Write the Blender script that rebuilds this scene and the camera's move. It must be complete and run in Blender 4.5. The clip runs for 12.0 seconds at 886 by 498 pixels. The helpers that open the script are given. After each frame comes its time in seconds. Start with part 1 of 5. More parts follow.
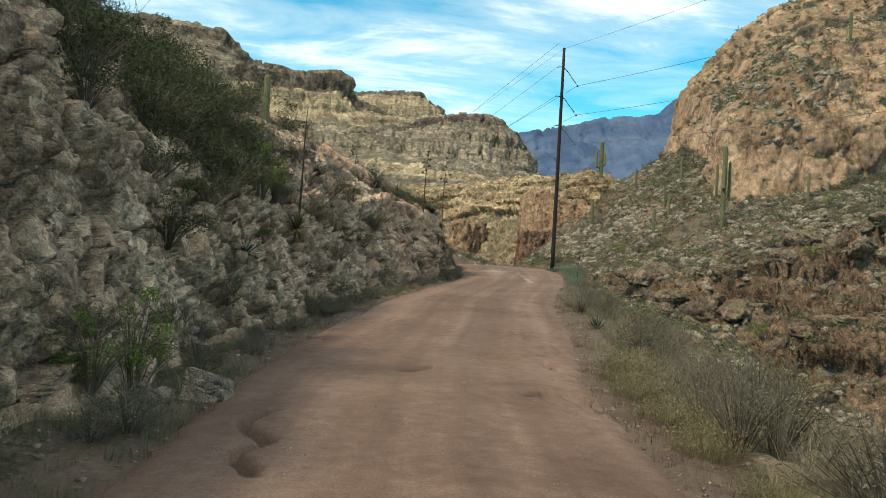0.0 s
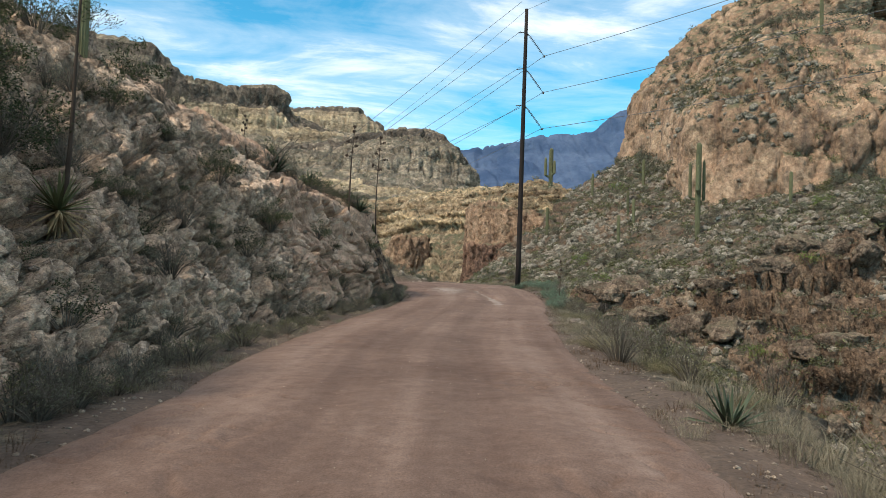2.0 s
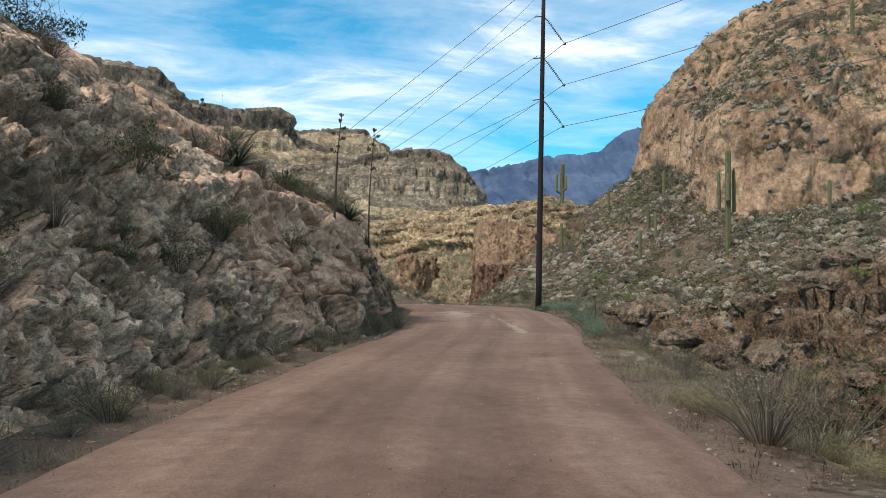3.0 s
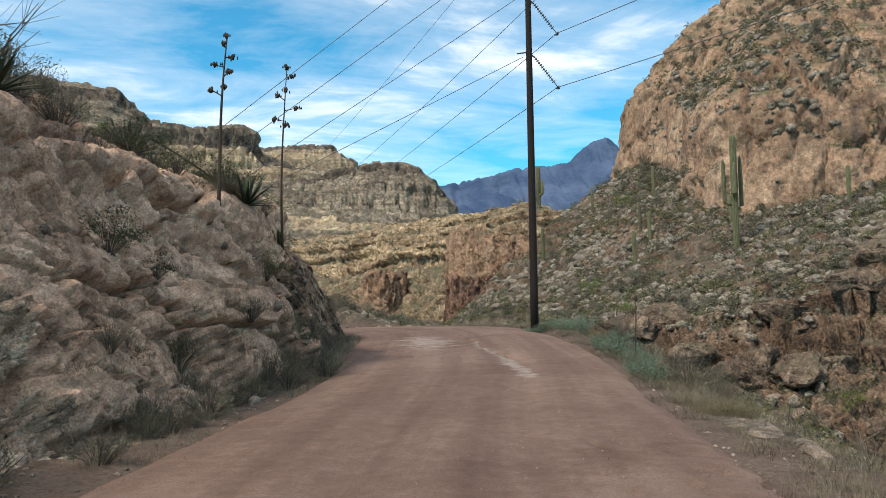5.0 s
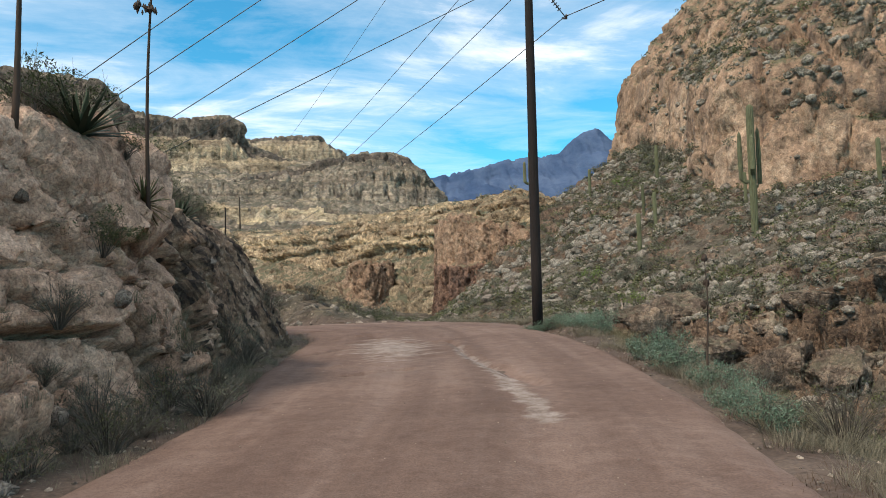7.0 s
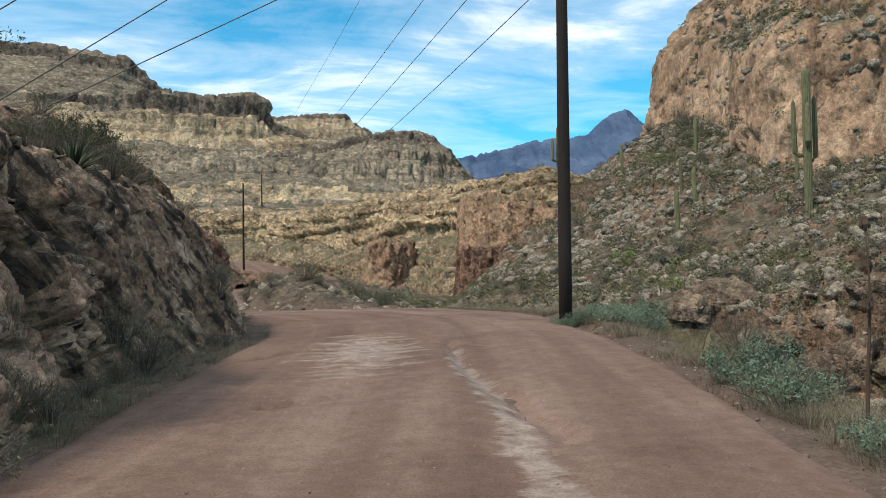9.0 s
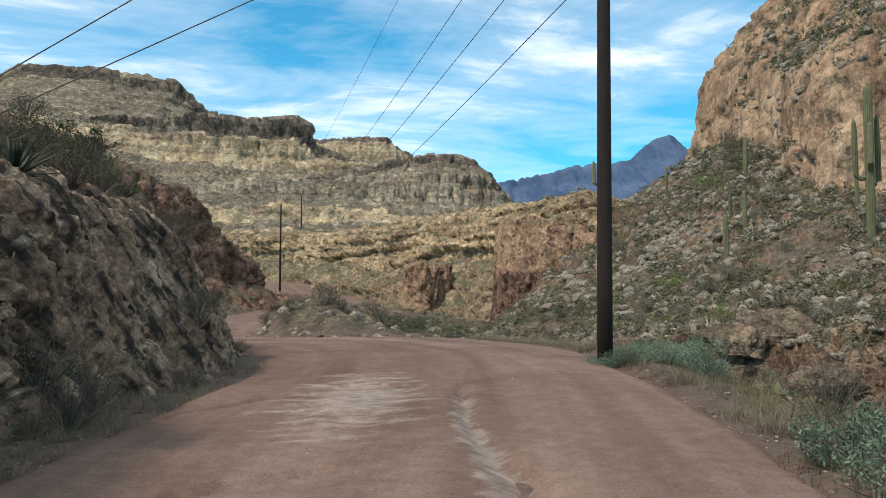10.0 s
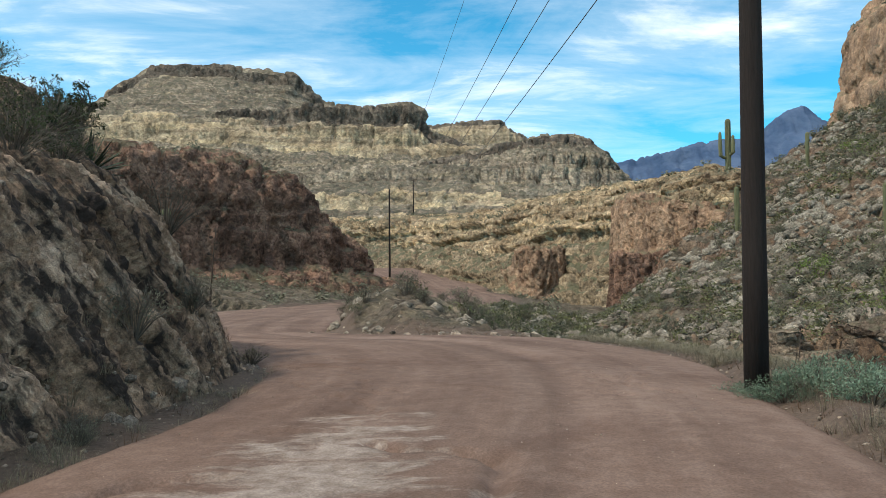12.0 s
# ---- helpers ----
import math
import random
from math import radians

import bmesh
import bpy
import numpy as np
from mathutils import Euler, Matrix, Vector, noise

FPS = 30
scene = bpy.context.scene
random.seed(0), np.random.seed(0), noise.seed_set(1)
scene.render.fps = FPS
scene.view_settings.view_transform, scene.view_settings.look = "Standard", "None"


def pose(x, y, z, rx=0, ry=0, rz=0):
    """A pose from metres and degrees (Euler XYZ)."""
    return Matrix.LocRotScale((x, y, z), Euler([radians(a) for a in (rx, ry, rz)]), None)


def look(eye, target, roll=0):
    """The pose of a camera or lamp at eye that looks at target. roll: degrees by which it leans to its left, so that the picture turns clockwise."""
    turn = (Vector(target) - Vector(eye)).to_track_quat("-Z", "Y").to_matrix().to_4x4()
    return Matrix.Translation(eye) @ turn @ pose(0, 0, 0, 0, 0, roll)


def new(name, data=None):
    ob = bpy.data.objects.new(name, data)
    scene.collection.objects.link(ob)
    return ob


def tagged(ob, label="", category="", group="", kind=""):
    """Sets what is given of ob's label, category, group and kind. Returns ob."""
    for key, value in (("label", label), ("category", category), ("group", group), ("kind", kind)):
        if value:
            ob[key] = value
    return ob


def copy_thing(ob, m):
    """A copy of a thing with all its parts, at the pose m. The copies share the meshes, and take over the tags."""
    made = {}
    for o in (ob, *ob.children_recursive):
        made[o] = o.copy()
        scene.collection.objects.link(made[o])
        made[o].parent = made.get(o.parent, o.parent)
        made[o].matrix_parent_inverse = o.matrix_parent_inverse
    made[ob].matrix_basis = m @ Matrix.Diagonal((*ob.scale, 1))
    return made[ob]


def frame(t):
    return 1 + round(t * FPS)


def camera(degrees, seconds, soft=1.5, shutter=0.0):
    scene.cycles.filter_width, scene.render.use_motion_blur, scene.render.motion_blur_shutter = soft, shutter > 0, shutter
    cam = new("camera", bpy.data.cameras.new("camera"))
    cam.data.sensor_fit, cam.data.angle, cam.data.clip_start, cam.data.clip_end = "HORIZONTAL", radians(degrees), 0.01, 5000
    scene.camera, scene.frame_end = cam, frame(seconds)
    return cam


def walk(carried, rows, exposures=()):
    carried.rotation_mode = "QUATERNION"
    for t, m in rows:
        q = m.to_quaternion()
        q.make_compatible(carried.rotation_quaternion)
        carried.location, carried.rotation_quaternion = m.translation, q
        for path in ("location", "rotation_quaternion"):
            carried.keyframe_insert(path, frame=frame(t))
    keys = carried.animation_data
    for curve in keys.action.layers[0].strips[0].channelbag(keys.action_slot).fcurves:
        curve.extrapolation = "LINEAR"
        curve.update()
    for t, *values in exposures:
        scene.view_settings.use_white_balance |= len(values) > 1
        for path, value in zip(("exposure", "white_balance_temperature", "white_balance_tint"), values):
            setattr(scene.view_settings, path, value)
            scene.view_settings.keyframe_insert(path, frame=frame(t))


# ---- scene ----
cam = camera(60.4, 12.0, soft=0.8, shutter=0.08)
PATH = [
    (0, (1.052, 0.212, 1.894), (1.34, 2.191, 1.89), 2.5),
    (0.5, (1.524, 2.902, 1.804), (1.899, 4.867, 1.793), 2.0),
    (1, (1.993, 5.754, 1.705), (2.391, 7.714, 1.702), 1.6),
    (1.5, (2.453, 8.661, 1.634), (2.878, 10.616, 1.638), 1.3),
    (2, (3.084, 11.845, 1.567), (3.52, 13.796, 1.617), 1.4),
    (2.5, (3.737, 14.854, 1.481), (4.159, 16.807, 1.576), 1.1),
    (4.3, (5.919, 24.102, 1.555), (6.375, 26.046, 1.665), -0.8),
    (4.5, (6.154, 24.948, 1.565), (6.625, 26.888, 1.678), -1.1),
    (5, (6.732, 26.904, 1.578), (7.217, 28.839, 1.724), -1.3),
    (5.5, (7.268, 28.634, 1.567), (7.792, 30.56, 1.699), -1.7),
    (6, (7.721, 30.157, 1.573), (8.239, 32.084, 1.717), -1.3),
    (6.5, (8.232, 31.636, 1.566), (8.731, 33.569, 1.695), -1.5),
    (7, (8.689, 32.997, 1.535), (9.197, 34.928, 1.66), -1.8),
    (7.2, (8.862, 33.523, 1.536), (9.381, 35.451, 1.654), -1.7),
    (8.8, (10.193, 36.959, 1.576), (10.668, 38.901, 1.643), -1.0),
    (9, (10.38, 37.391, 1.589), (10.821, 39.341, 1.665), -1.0),
    (9.5, (10.812, 38.459, 1.65), (11.175, 40.421, 1.78), -0.7),
    (10, (11.251, 39.493, 1.692), (11.589, 41.46, 1.831), -0.0),
    (10.5, (11.672, 40.62, 1.734), (12.001, 42.587, 1.883), 0.1),
    (11, (12.058, 41.775, 1.788), (12.215, 43.764, 1.931), 0.1),
    (11.5, (12.432, 42.905, 1.838), (12.52, 44.899, 1.966), -0.3),
    (12, (12.786, 44.061, 1.862), (12.819, 46.058, 1.961), -0.5),
]
walk(cam, [(t, look(eye, target, roll)) for t, eye, target, roll in PATH],
     [(0, .06, 7600, 5), (.7, .04, 7450, 6), (1.6, 0, 7050, 10), (2.5, -.06, 6900, 13), (5.5, -.06, 6900, 14), (9.5, -.06, 6850, 12), (12, -.08, 6700, 9)])

# ---- world, sun ----
SUN_ELEV, SUN_FROM = 50.0, 246.0      # degrees; compass way the sun stands, from +y clockwise
world = bpy.data.worlds.new("sky")
scene.world = world
world.use_nodes = True


class Nodes:
    """Short hand for building node trees."""

    def __init__(self, tree):
        self.t = tree
        tree.nodes.clear()

    def n(self, kind, **kw):
        nd = self.t.nodes.new(kind)
        for k, v in kw.items():
            if k.startswith("in_"):
                key = k[3:]
                sock = nd.inputs[int(key)] if key.isdigit() else nd.inputs[key.replace("_", " ")]
                if isinstance(v, bpy.types.NodeSocket):
                    self.t.links.new(v, sock)
                else:
                    sock.default_value = v
            else:
                setattr(nd, k, v)
        return nd

    def ramp(self, fac, stops):
        nd = self.n("ShaderNodeValToRGB", in_0=fac)
        el = nd.color_ramp.elements
        while len(el) < len(stops):
            el.new(0.5)
        for e, (p, c) in zip(el, stops):
            e.position = p
            e.color = (*c, 1) if len(c) == 3 else c
        return nd.outputs[0]

    def math(self, op, a, b=0.0, clamp=False):
        return self.n("ShaderNodeMath", operation=op, in_0=a, in_1=b, use_clamp=clamp).outputs[0]

    def mix(self, fac, a, b, how="MIX"):
        nd = self.n("ShaderNodeMix", data_type="RGBA", blend_type=how)
        for i, v in ((0, fac), (6, a), (7, b)):
            if isinstance(v, bpy.types.NodeSocket):
                self.t.links.new(v, nd.inputs[i])
            else:
                nd.inputs[i].default_value = (*v, 1) if isinstance(v, tuple) and len(v) == 3 else v
        return nd.outputs[2]

    def noise(self, vec, scale, detail=4.0, rough=0.55, dist=0.0, color=False):
        nd = self.n("ShaderNodeTexNoise", in_Vector=vec, in_Scale=scale, in_Detail=detail, in_Roughness=rough, in_Distortion=dist)
        return nd.outputs["Color" if color else "Fac"]


def build_sky():
    k = Nodes(world.node_tree)
    sky = k.n("ShaderNodeTexSky", sky_type="NISHITA", sun_disc=False, sun_elevation=radians(SUN_ELEV),
              sun_rotation=radians(SUN_FROM), air_density=1.0, dust_density=0.6, ozone_density=3.0, altitude=700)
    way = k.n("ShaderNodeTexCoord").outputs["Generated"]
    sep = k.n("ShaderNodeSeparateXYZ", in_0=way)
    # clouds lie on a flat layer: project the direction on it
    h = k.math("MAXIMUM", sep.outputs[2], 0.02)
    h = k.math("ADD", h, 0.12)
    flat = k.n("ShaderNodeCombineXYZ", in_0=k.math("DIVIDE", sep.outputs[0], h), in_1=k.math("DIVIDE", sep.outputs[1], h), in_2=0.0).outputs[0]
    band = k.n("ShaderNodeMapping", in_0=flat, in_1=(0.3, 0.9, 0), in_2=(0, 0, radians(8)), in_3=(0.8, 1.35, 1)).outputs[0]
    thin = k.noise(band, 1.5, 9, 0.62, 0.55)
    patch = k.noise(flat, 0.55, 3, 0.5)
    streak = k.noise(k.n("ShaderNodeMapping", in_0=flat, in_1=(0, 0, 0), in_2=(0, 0, radians(6)), in_3=(0.35, 4.0, 1)).outputs[0], 1.3, 7, 0.6, 0.3)
    c = k.math("ADD", k.math("MULTIPLY", thin, 0.60), k.math("MULTIPLY", patch, 0.50))
    c = k.math("ADD", c, k.math("MULTIPLY", k.math("SUBTRACT", streak, 0.5), 0.16))
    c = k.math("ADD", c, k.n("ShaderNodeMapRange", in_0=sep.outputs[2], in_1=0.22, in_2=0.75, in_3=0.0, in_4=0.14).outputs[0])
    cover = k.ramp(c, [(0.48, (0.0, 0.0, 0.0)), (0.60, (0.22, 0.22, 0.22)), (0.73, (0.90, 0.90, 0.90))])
    blue = k.mix(1.0, sky.outputs[0], (0.31, 1.27, 1.36), "MULTIPLY")
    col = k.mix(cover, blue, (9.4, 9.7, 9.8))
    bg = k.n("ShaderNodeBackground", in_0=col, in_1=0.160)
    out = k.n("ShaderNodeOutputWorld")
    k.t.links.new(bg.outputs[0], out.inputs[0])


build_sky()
sun = new("sun", bpy.data.lights.new("sun", "SUN"))
sun.data.energy, sun.data.angle, sun.data.color = 3.9, radians(6), (1.0, 0.90, 0.76)
_a, _e = radians(SUN_FROM), radians(SUN_ELEV)
sun.matrix_world = look((math.sin(_a) * math.cos(_e) * 100, math.cos(_a) * math.cos(_e) * 100, math.sin(_e) * 100), (0, 0, 0))
scene.view_settings.exposure = 0.0


# ---- numpy noise ----
def hash01(ix, iy, iz, seed):
    h = (ix * 73856093) ^ (iy * 19349663) ^ (iz * 83492791) ^ (seed * 40503 + 977)
    h = ((h ^ (h >> 13)) * 1274126177) & 0xFFFFFFFF
    h = ((h ^ (h >> 16)) * 73244475) & 0xFFFFFFFF
    h = h ^ (h >> 15)
    return (h & 0xFFFFFF) / 16777215.0


def vnoise(p, seed=0):
    i = np.floor(p).astype(np.int64)
    f = p - i
    f = f * f * (3 - 2 * f)
    out = 0
    for dx in (0, 1):
        wx = f[:, 0] if dx else 1 - f[:, 0]
        for dy in (0, 1):
            wy = f[:, 1] if dy else 1 - f[:, 1]
            for dz in (0, 1):
                wz = f[:, 2] if dz else 1 - f[:, 2]
                out = out + wx * wy * wz * hash01(i[:, 0] + dx, i[:, 1] + dy, i[:, 2] + dz, seed)
    return out


def fbm(p, octaves=4, seed=0, gain=0.5):
    """About -1 to 1."""
    out, amp, tot = 0, 1.0, 0.0
    for o in range(octaves):
        out = out + amp * (vnoise(p * (2.03 ** o) + o * 17.3, seed + o) * 2 - 1)
        tot += amp
        amp *= gain
    return out / tot * 1.6


CELLS = np.random.RandomState(77).uniform(size=(8192, 4))


def cells(q, seed, square, spread):
    """Nearest and second distance to cell seats, the cell's own random number and the way from its seat. square: 0 round, 1 boxy."""
    q = q.astype(np.float32)
    i = np.floor(q).astype(np.int32)
    f = q - i
    table = CELLS.astype(np.float32)
    seat = (.5 + spread * (table[:, :3] - .5)).astype(np.float32)
    key = [[((i[:, k] + d) * m) for d in (-1, 0, 1)] for k, m in enumerate((7919, 104729, 1299709))]
    f1, f2 = np.full(len(q), 9, np.float32), np.full(len(q), 9, np.float32)
    which, off = np.zeros(len(q), np.int32), np.zeros((len(q), 3), np.float32)
    for dx in (-1, 0, 1):
        for dy in (-1, 0, 1):
            for dz in (-1, 0, 1):
                h = (key[0][dx + 1] ^ key[1][dy + 1] ^ key[2][dz + 1] ^ (seed * 3571 + 11)) & 0x7FFFFFFF
                h = (h ^ (h >> 11)) & 8191
                e = f - seat[h] - np.array((dx, dy, dz), np.float32)
                d = np.sqrt((e * e).sum(1))
                if square:
                    d = .75 * np.abs(e).max(1) + .25 * d
                near = d < f1
                f2 = np.where(near, f1, np.minimum(f2, d))
                which[near] = h[near]
                off[near] = e[near]
                f1 = np.where(near, d, f1)
    return f1.astype(float), f2.astype(float), CELLS[which, 3], off.astype(float)


def worley(p, seed=0):
    return cells(p, seed, 0, 1.0)


def sstep(a, b, x):
    t = np.clip((x - a) / (b - a), 0, 1)
    return t * t * (3 - 2 * t)


def rocky(p, size, seed, stretch=(1, 1, 1), crack=0.5):
    """Relief of broken rock: shifted blocks with clefts between them, -1 to 1."""
    q = p / size * np.array(stretch)
    q = q + 0.13 * np.stack([fbm(p / size * 0.9, 2, seed + 31), fbm(p / size * 0.9 + 40, 2, seed + 32), fbm(p / size * 0.9 + 80, 2, seed + 33)], 1)
    f1, f2, rid, off = worley(q, seed)
    tilt = np.stack([np.modf(rid * k)[0] - .5 for k in (37.7, 91.3, 53.9)], 1)      # each block has its own sloping face
    return (rid - 0.5) * 1.1 + 1.7 * (off * tilt).sum(1) - crack * (1 - sstep(0.0, 0.11, f2 - f1))


def jointed(p, size, seed, stretch=(1, 1, 1), crack=.6, tilt=.5, width=.07):
    """Relief of jointed rock: flat-faced, squarish blocks that stand proud or sit back, with narrow clefts between them."""
    q = p / size * np.array(stretch)
    q = q + .16 * np.stack([fbm(p / size * .6, 2, seed + 31), fbm(p / size * .6 + 40, 2, seed + 32), fbm(p / size * .6 + 80, 2, seed + 33)], 1)
    f1, f2, rid, off = cells(q, seed, 1, .8)
    lean = np.stack([np.modf(rid * k)[0] - .5 for k in (37.7, 91.3, 53.9)], 1)
    return (rid - .5) * 1.3 + tilt * (off * lean).sum(1) - crack * (1 - sstep(.0, width, f2 - f1))


# ---- mesh helpers ----
def mesh_of(name, verts, faces, mats, smooth=False, mat_index=None):
    me = bpy.data.meshes.new(name)
    verts = np.asarray(verts, dtype=np.float32)
    if isinstance(faces, np.ndarray):
        k = faces.shape[1]
        me.vertices.add(len(verts))
        me.vertices.foreach_set("co", verts.ravel())
        me.loops.add(faces.size)
        me.loops.foreach_set("vertex_index", faces.ravel().astype(np.int32))
        me.polygons.add(len(faces))
        me.polygons.foreach_set("loop_start", np.arange(0, faces.size, k, dtype=np.int32))
        me.update(calc_edges=True)
        me.validate()
    else:
        me.from_pydata([tuple(v) for v in verts], [], faces)
    for m in (mats if isinstance(mats, (list, tuple)) else [mats]):
        me.materials.append(m)
    if smooth:
        me.polygons.foreach_set("use_smooth", np.ones(len(me.polygons), dtype=bool))
    if mat_index is not None:
        me.polygons.foreach_set("material_index", np.asarray(mat_index, dtype=np.int32))
    me.update()
    return me


def grid_faces(nu, nv, flip=False):
    a = (np.arange(nu - 1)[:, None] * nv + np.arange(nv - 1)[None, :]).ravel()
    f = np.stack([a, a + nv, a + nv + 1, a + 1], 1)
    return f[:, ::-1].copy() if flip else f


def grid_normals(p):
    du = np.gradient(p, axis=0)
    dv = np.gradient(p, axis=1)
    n = np.cross(du, dv)
    return n / np.maximum(np.linalg.norm(n, axis=2, keepdims=True), 1e-9)


def curve_points(pts, count, smooth=3, even=True):
    """Evenly spaced points along a softened polyline of any dimension."""
    p = np.array(pts, dtype=float)
    d = np.r_[0, np.cumsum(np.linalg.norm(np.diff(p[:, :2], axis=0), axis=1))]
    s = np.linspace(0, d[-1], count)
    q = np.stack([np.interp(s, d, p[:, k]) for k in range(p.shape[1])], 1)
    w = max(1, int(count * smooth / 100))
    ker = np.hanning(2 * w + 3)[1:-1]
    ker /= ker.sum()
    pad = len(ker) // 2
    for k in range(q.shape[1]):
        a, b = q[0, k], q[-1, k]
        ext = np.r_[2 * a - q[pad:0:-1, k], q[:, k], 2 * b - q[-2:-pad - 2:-1, k]]
        q[:, k] = np.convolve(ext, ker, "valid")
    return q


def structure(name, me, label, category):
    return tagged(new(name, me), label, category, kind="structure")


# ---- materials ----
def place(k, scale=(1, 1, 1)):
    pos = k.n("ShaderNodeNewGeometry").outputs["Position"]
    return k.n("ShaderNodeMapping", in_0=pos, in_3=scale).outputs[0]


def finish(k, color, rough, height, strength, distance, spec=0.3):
    b = k.n("ShaderNodeBsdfPrincipled", in_Base_Color=color, in_Roughness=rough)
    b.inputs["Specular IOR Level"].default_value = spec
    if height is not None:
        bump = k.n("ShaderNodeBump", in_Strength=strength, in_Distance=distance, in_Height=height)
        k.t.links.new(bump.outputs[0], b.inputs["Normal"])
    out = k.n("ShaderNodeOutputMaterial")
    k.t.links.new(b.outputs[0], out.inputs[0])
    return b


def rock_material(name, dark, mid, light, stain, size=1.0, band=0.0, scrub=None, scrub_amount=0.5, streak=0.35, chip=0.8, soil=None, dot=None, gap=1.0, relief=1.0, tone=.64, slant=0.0, cover=.52):
    """Broken desert rock: patches, grain, dark varnish, pale clefts; band adds level layers; scrub grows where it is flat."""
    m = bpy.data.materials.new(name)
    m.use_nodes = True
    k = Nodes(m.node_tree)
    p = place(k)
    dark, mid, light = tuple(c * .62 * tone for c in dark), tuple(c * tone for c in mid), tuple(c * 1.15 * tone for c in light)
    stain = tuple(c * tone for c in stain)
    scrub = scrub and tuple(c * tone for c in scrub)
    soil = soil and tuple(tuple(c * tone for c in q) for q in soil)
    big = k.noise(p, 0.22 / size, 5, 0.6, 0.6)
    fine = k.noise(p, 2.6 / size, 8, 0.68)
    grain = k.noise(p, 16 / size, 5, 0.7)
    col = k.ramp(k.math("ADD", k.math("MULTIPLY", big, 0.55), k.math("MULTIPLY", fine, 0.45)), [(0.34, dark), (0.5, mid), (0.66, light)])
    if band:
        lay = k.noise(place(k, (0.05, 0.05, 1.0)), band, 5, 0.65, 0.25)
        tone = k.ramp(lay, [(0.36, (0.62, 0.58, 0.56)), (0.5, (1, 1, 1)), (0.64, (1.22, 1.18, 1.05))])
        col = k.mix(0.85, col, tone, "MULTIPLY")
    warp = k.n("ShaderNodeVectorMath", operation="ADD", in_0=p, in_1=k.n("ShaderNodeVectorMath", operation="SCALE", in_0=k.noise(p, 1.4 / size, 3, 0.6, color=True), in_3=0.3 * size).outputs[0]).outputs[0]
    v1 = k.n("ShaderNodeTexVoronoi", feature="F1", in_Vector=warp, in_Scale=1.7 / size)
    v2 = k.n("ShaderNodeTexVoronoi", feature="F1", in_Vector=warp, in_Scale=5.5 / size)
    e1 = k.n("ShaderNodeTexVoronoi", feature="DISTANCE_TO_EDGE", in_Vector=warp, in_Scale=1.7 / size).outputs["Distance"]
    e2 = k.n("ShaderNodeTexVoronoi", feature="DISTANCE_TO_EDGE", in_Vector=warp, in_Scale=5.5 / size).outputs["Distance"]

    def facet(v, scale):
        """Each chip has its own sloping face."""
        rel = k.n("ShaderNodeVectorMath", operation="SUBTRACT", in_0=warp, in_1=v.outputs["Position"]).outputs[0]
        way = k.n("ShaderNodeVectorMath", operation="SUBTRACT", in_0=v.outputs["Color"], in_1=(.5, .5, .5)).outputs[0]
        return k.math("MULTIPLY", k.n("ShaderNodeVectorMath", operation="DOT_PRODUCT", in_0=rel, in_1=way).outputs["Value"], scale)
    c1 = k.n("ShaderNodeSeparateColor", in_0=v1.outputs["Color"]).outputs[0]
    c2 = k.n("ShaderNodeSeparateColor", in_0=v2.outputs["Color"]).outputs[0]
    tone = k.math("ADD", k.math("MULTIPLY", c1, 0.5), k.math("MULTIPLY", c2, 0.5))
    col = k.mix(chip, col, k.ramp(tone, [(0.14, (0.42, 0.40, 0.39)), (0.5, (1, 1, 1)), (0.86, (1.55, 1.50, 1.43))]), "MULTIPLY")
    gap1 = k.ramp(e1, [(0.0, (0, 0, 0)), (0.07, (1, 1, 1))])
    gap2 = k.ramp(e2, [(0.0, (0, 0, 0)), (0.10, (1, 1, 1))])
    lean = k.n("ShaderNodeMapping", in_0=p, in_2=(0, slant, 0)).outputs[0]
    run = k.noise(k.n("ShaderNodeMapping", in_0=lean, in_3=(1.0, 1.0, 0.14)).outputs[0], 0.9 / size, 6, 0.65, 0.4)
    varnish = k.ramp(run, [(cover, (0, 0, 0)), (cover + .13, (1, 1, 1))])
    col = k.mix(k.math("MULTIPLY", varnish, streak), col, stain)
    speck = k.ramp(grain, [(0.32, (0.40, 0.40, 0.42)), (0.5, (1, 1, 1)), (0.68, (1.5, 1.47, 1.4))])
    col = k.mix(0.85, col, speck, "MULTIPLY")
    if scrub:
        nz = k.n("ShaderNodeSeparateXYZ", in_0=k.n("ShaderNodeNewGeometry").outputs["Normal"]).outputs[2]
        dots = k.n("ShaderNodeTexVoronoi", in_Vector=p, in_Scale=dot or 0.55 / size).outputs["Distance"]
        g = k.math("SUBTRACT", k.math("MULTIPLY", k.noise(p, 0.9 / size, 8, 0.75), 1.5), k.math("MULTIPLY", dots, 0.45))
        g = k.math("MULTIPLY", k.ramp(g, [(0.44, (0, 0, 0)), (0.56, (1, 1, 1))]), k.ramp(nz, [(0.45, (0, 0, 0)), (0.75, (1, 1, 1))]))
        col = k.mix(k.math("MULTIPLY", g, scrub_amount), col, scrub)
    if soil:
        mask = k.n("ShaderNodeAttribute", attribute_name="soil").outputs["Fac"]
        mask = k.ramp(k.math("ADD", mask, k.math("MULTIPLY", k.math("SUBTRACT", fine, 0.5), 0.9)), [(0.35, (0, 0, 0)), (0.65, (1, 1, 1))])
        earth = k.mix(0.7, k.ramp(k.noise(p, 1.1, 7, 0.7), [(0.3, soil[0]), (0.7, soil[1])]), speck, "MULTIPLY")
        col = k.mix(mask, col, earth)
    h = k.math("ADD", k.math("MULTIPLY", fine, 0.22), k.math("MULTIPLY", grain, 0.14))
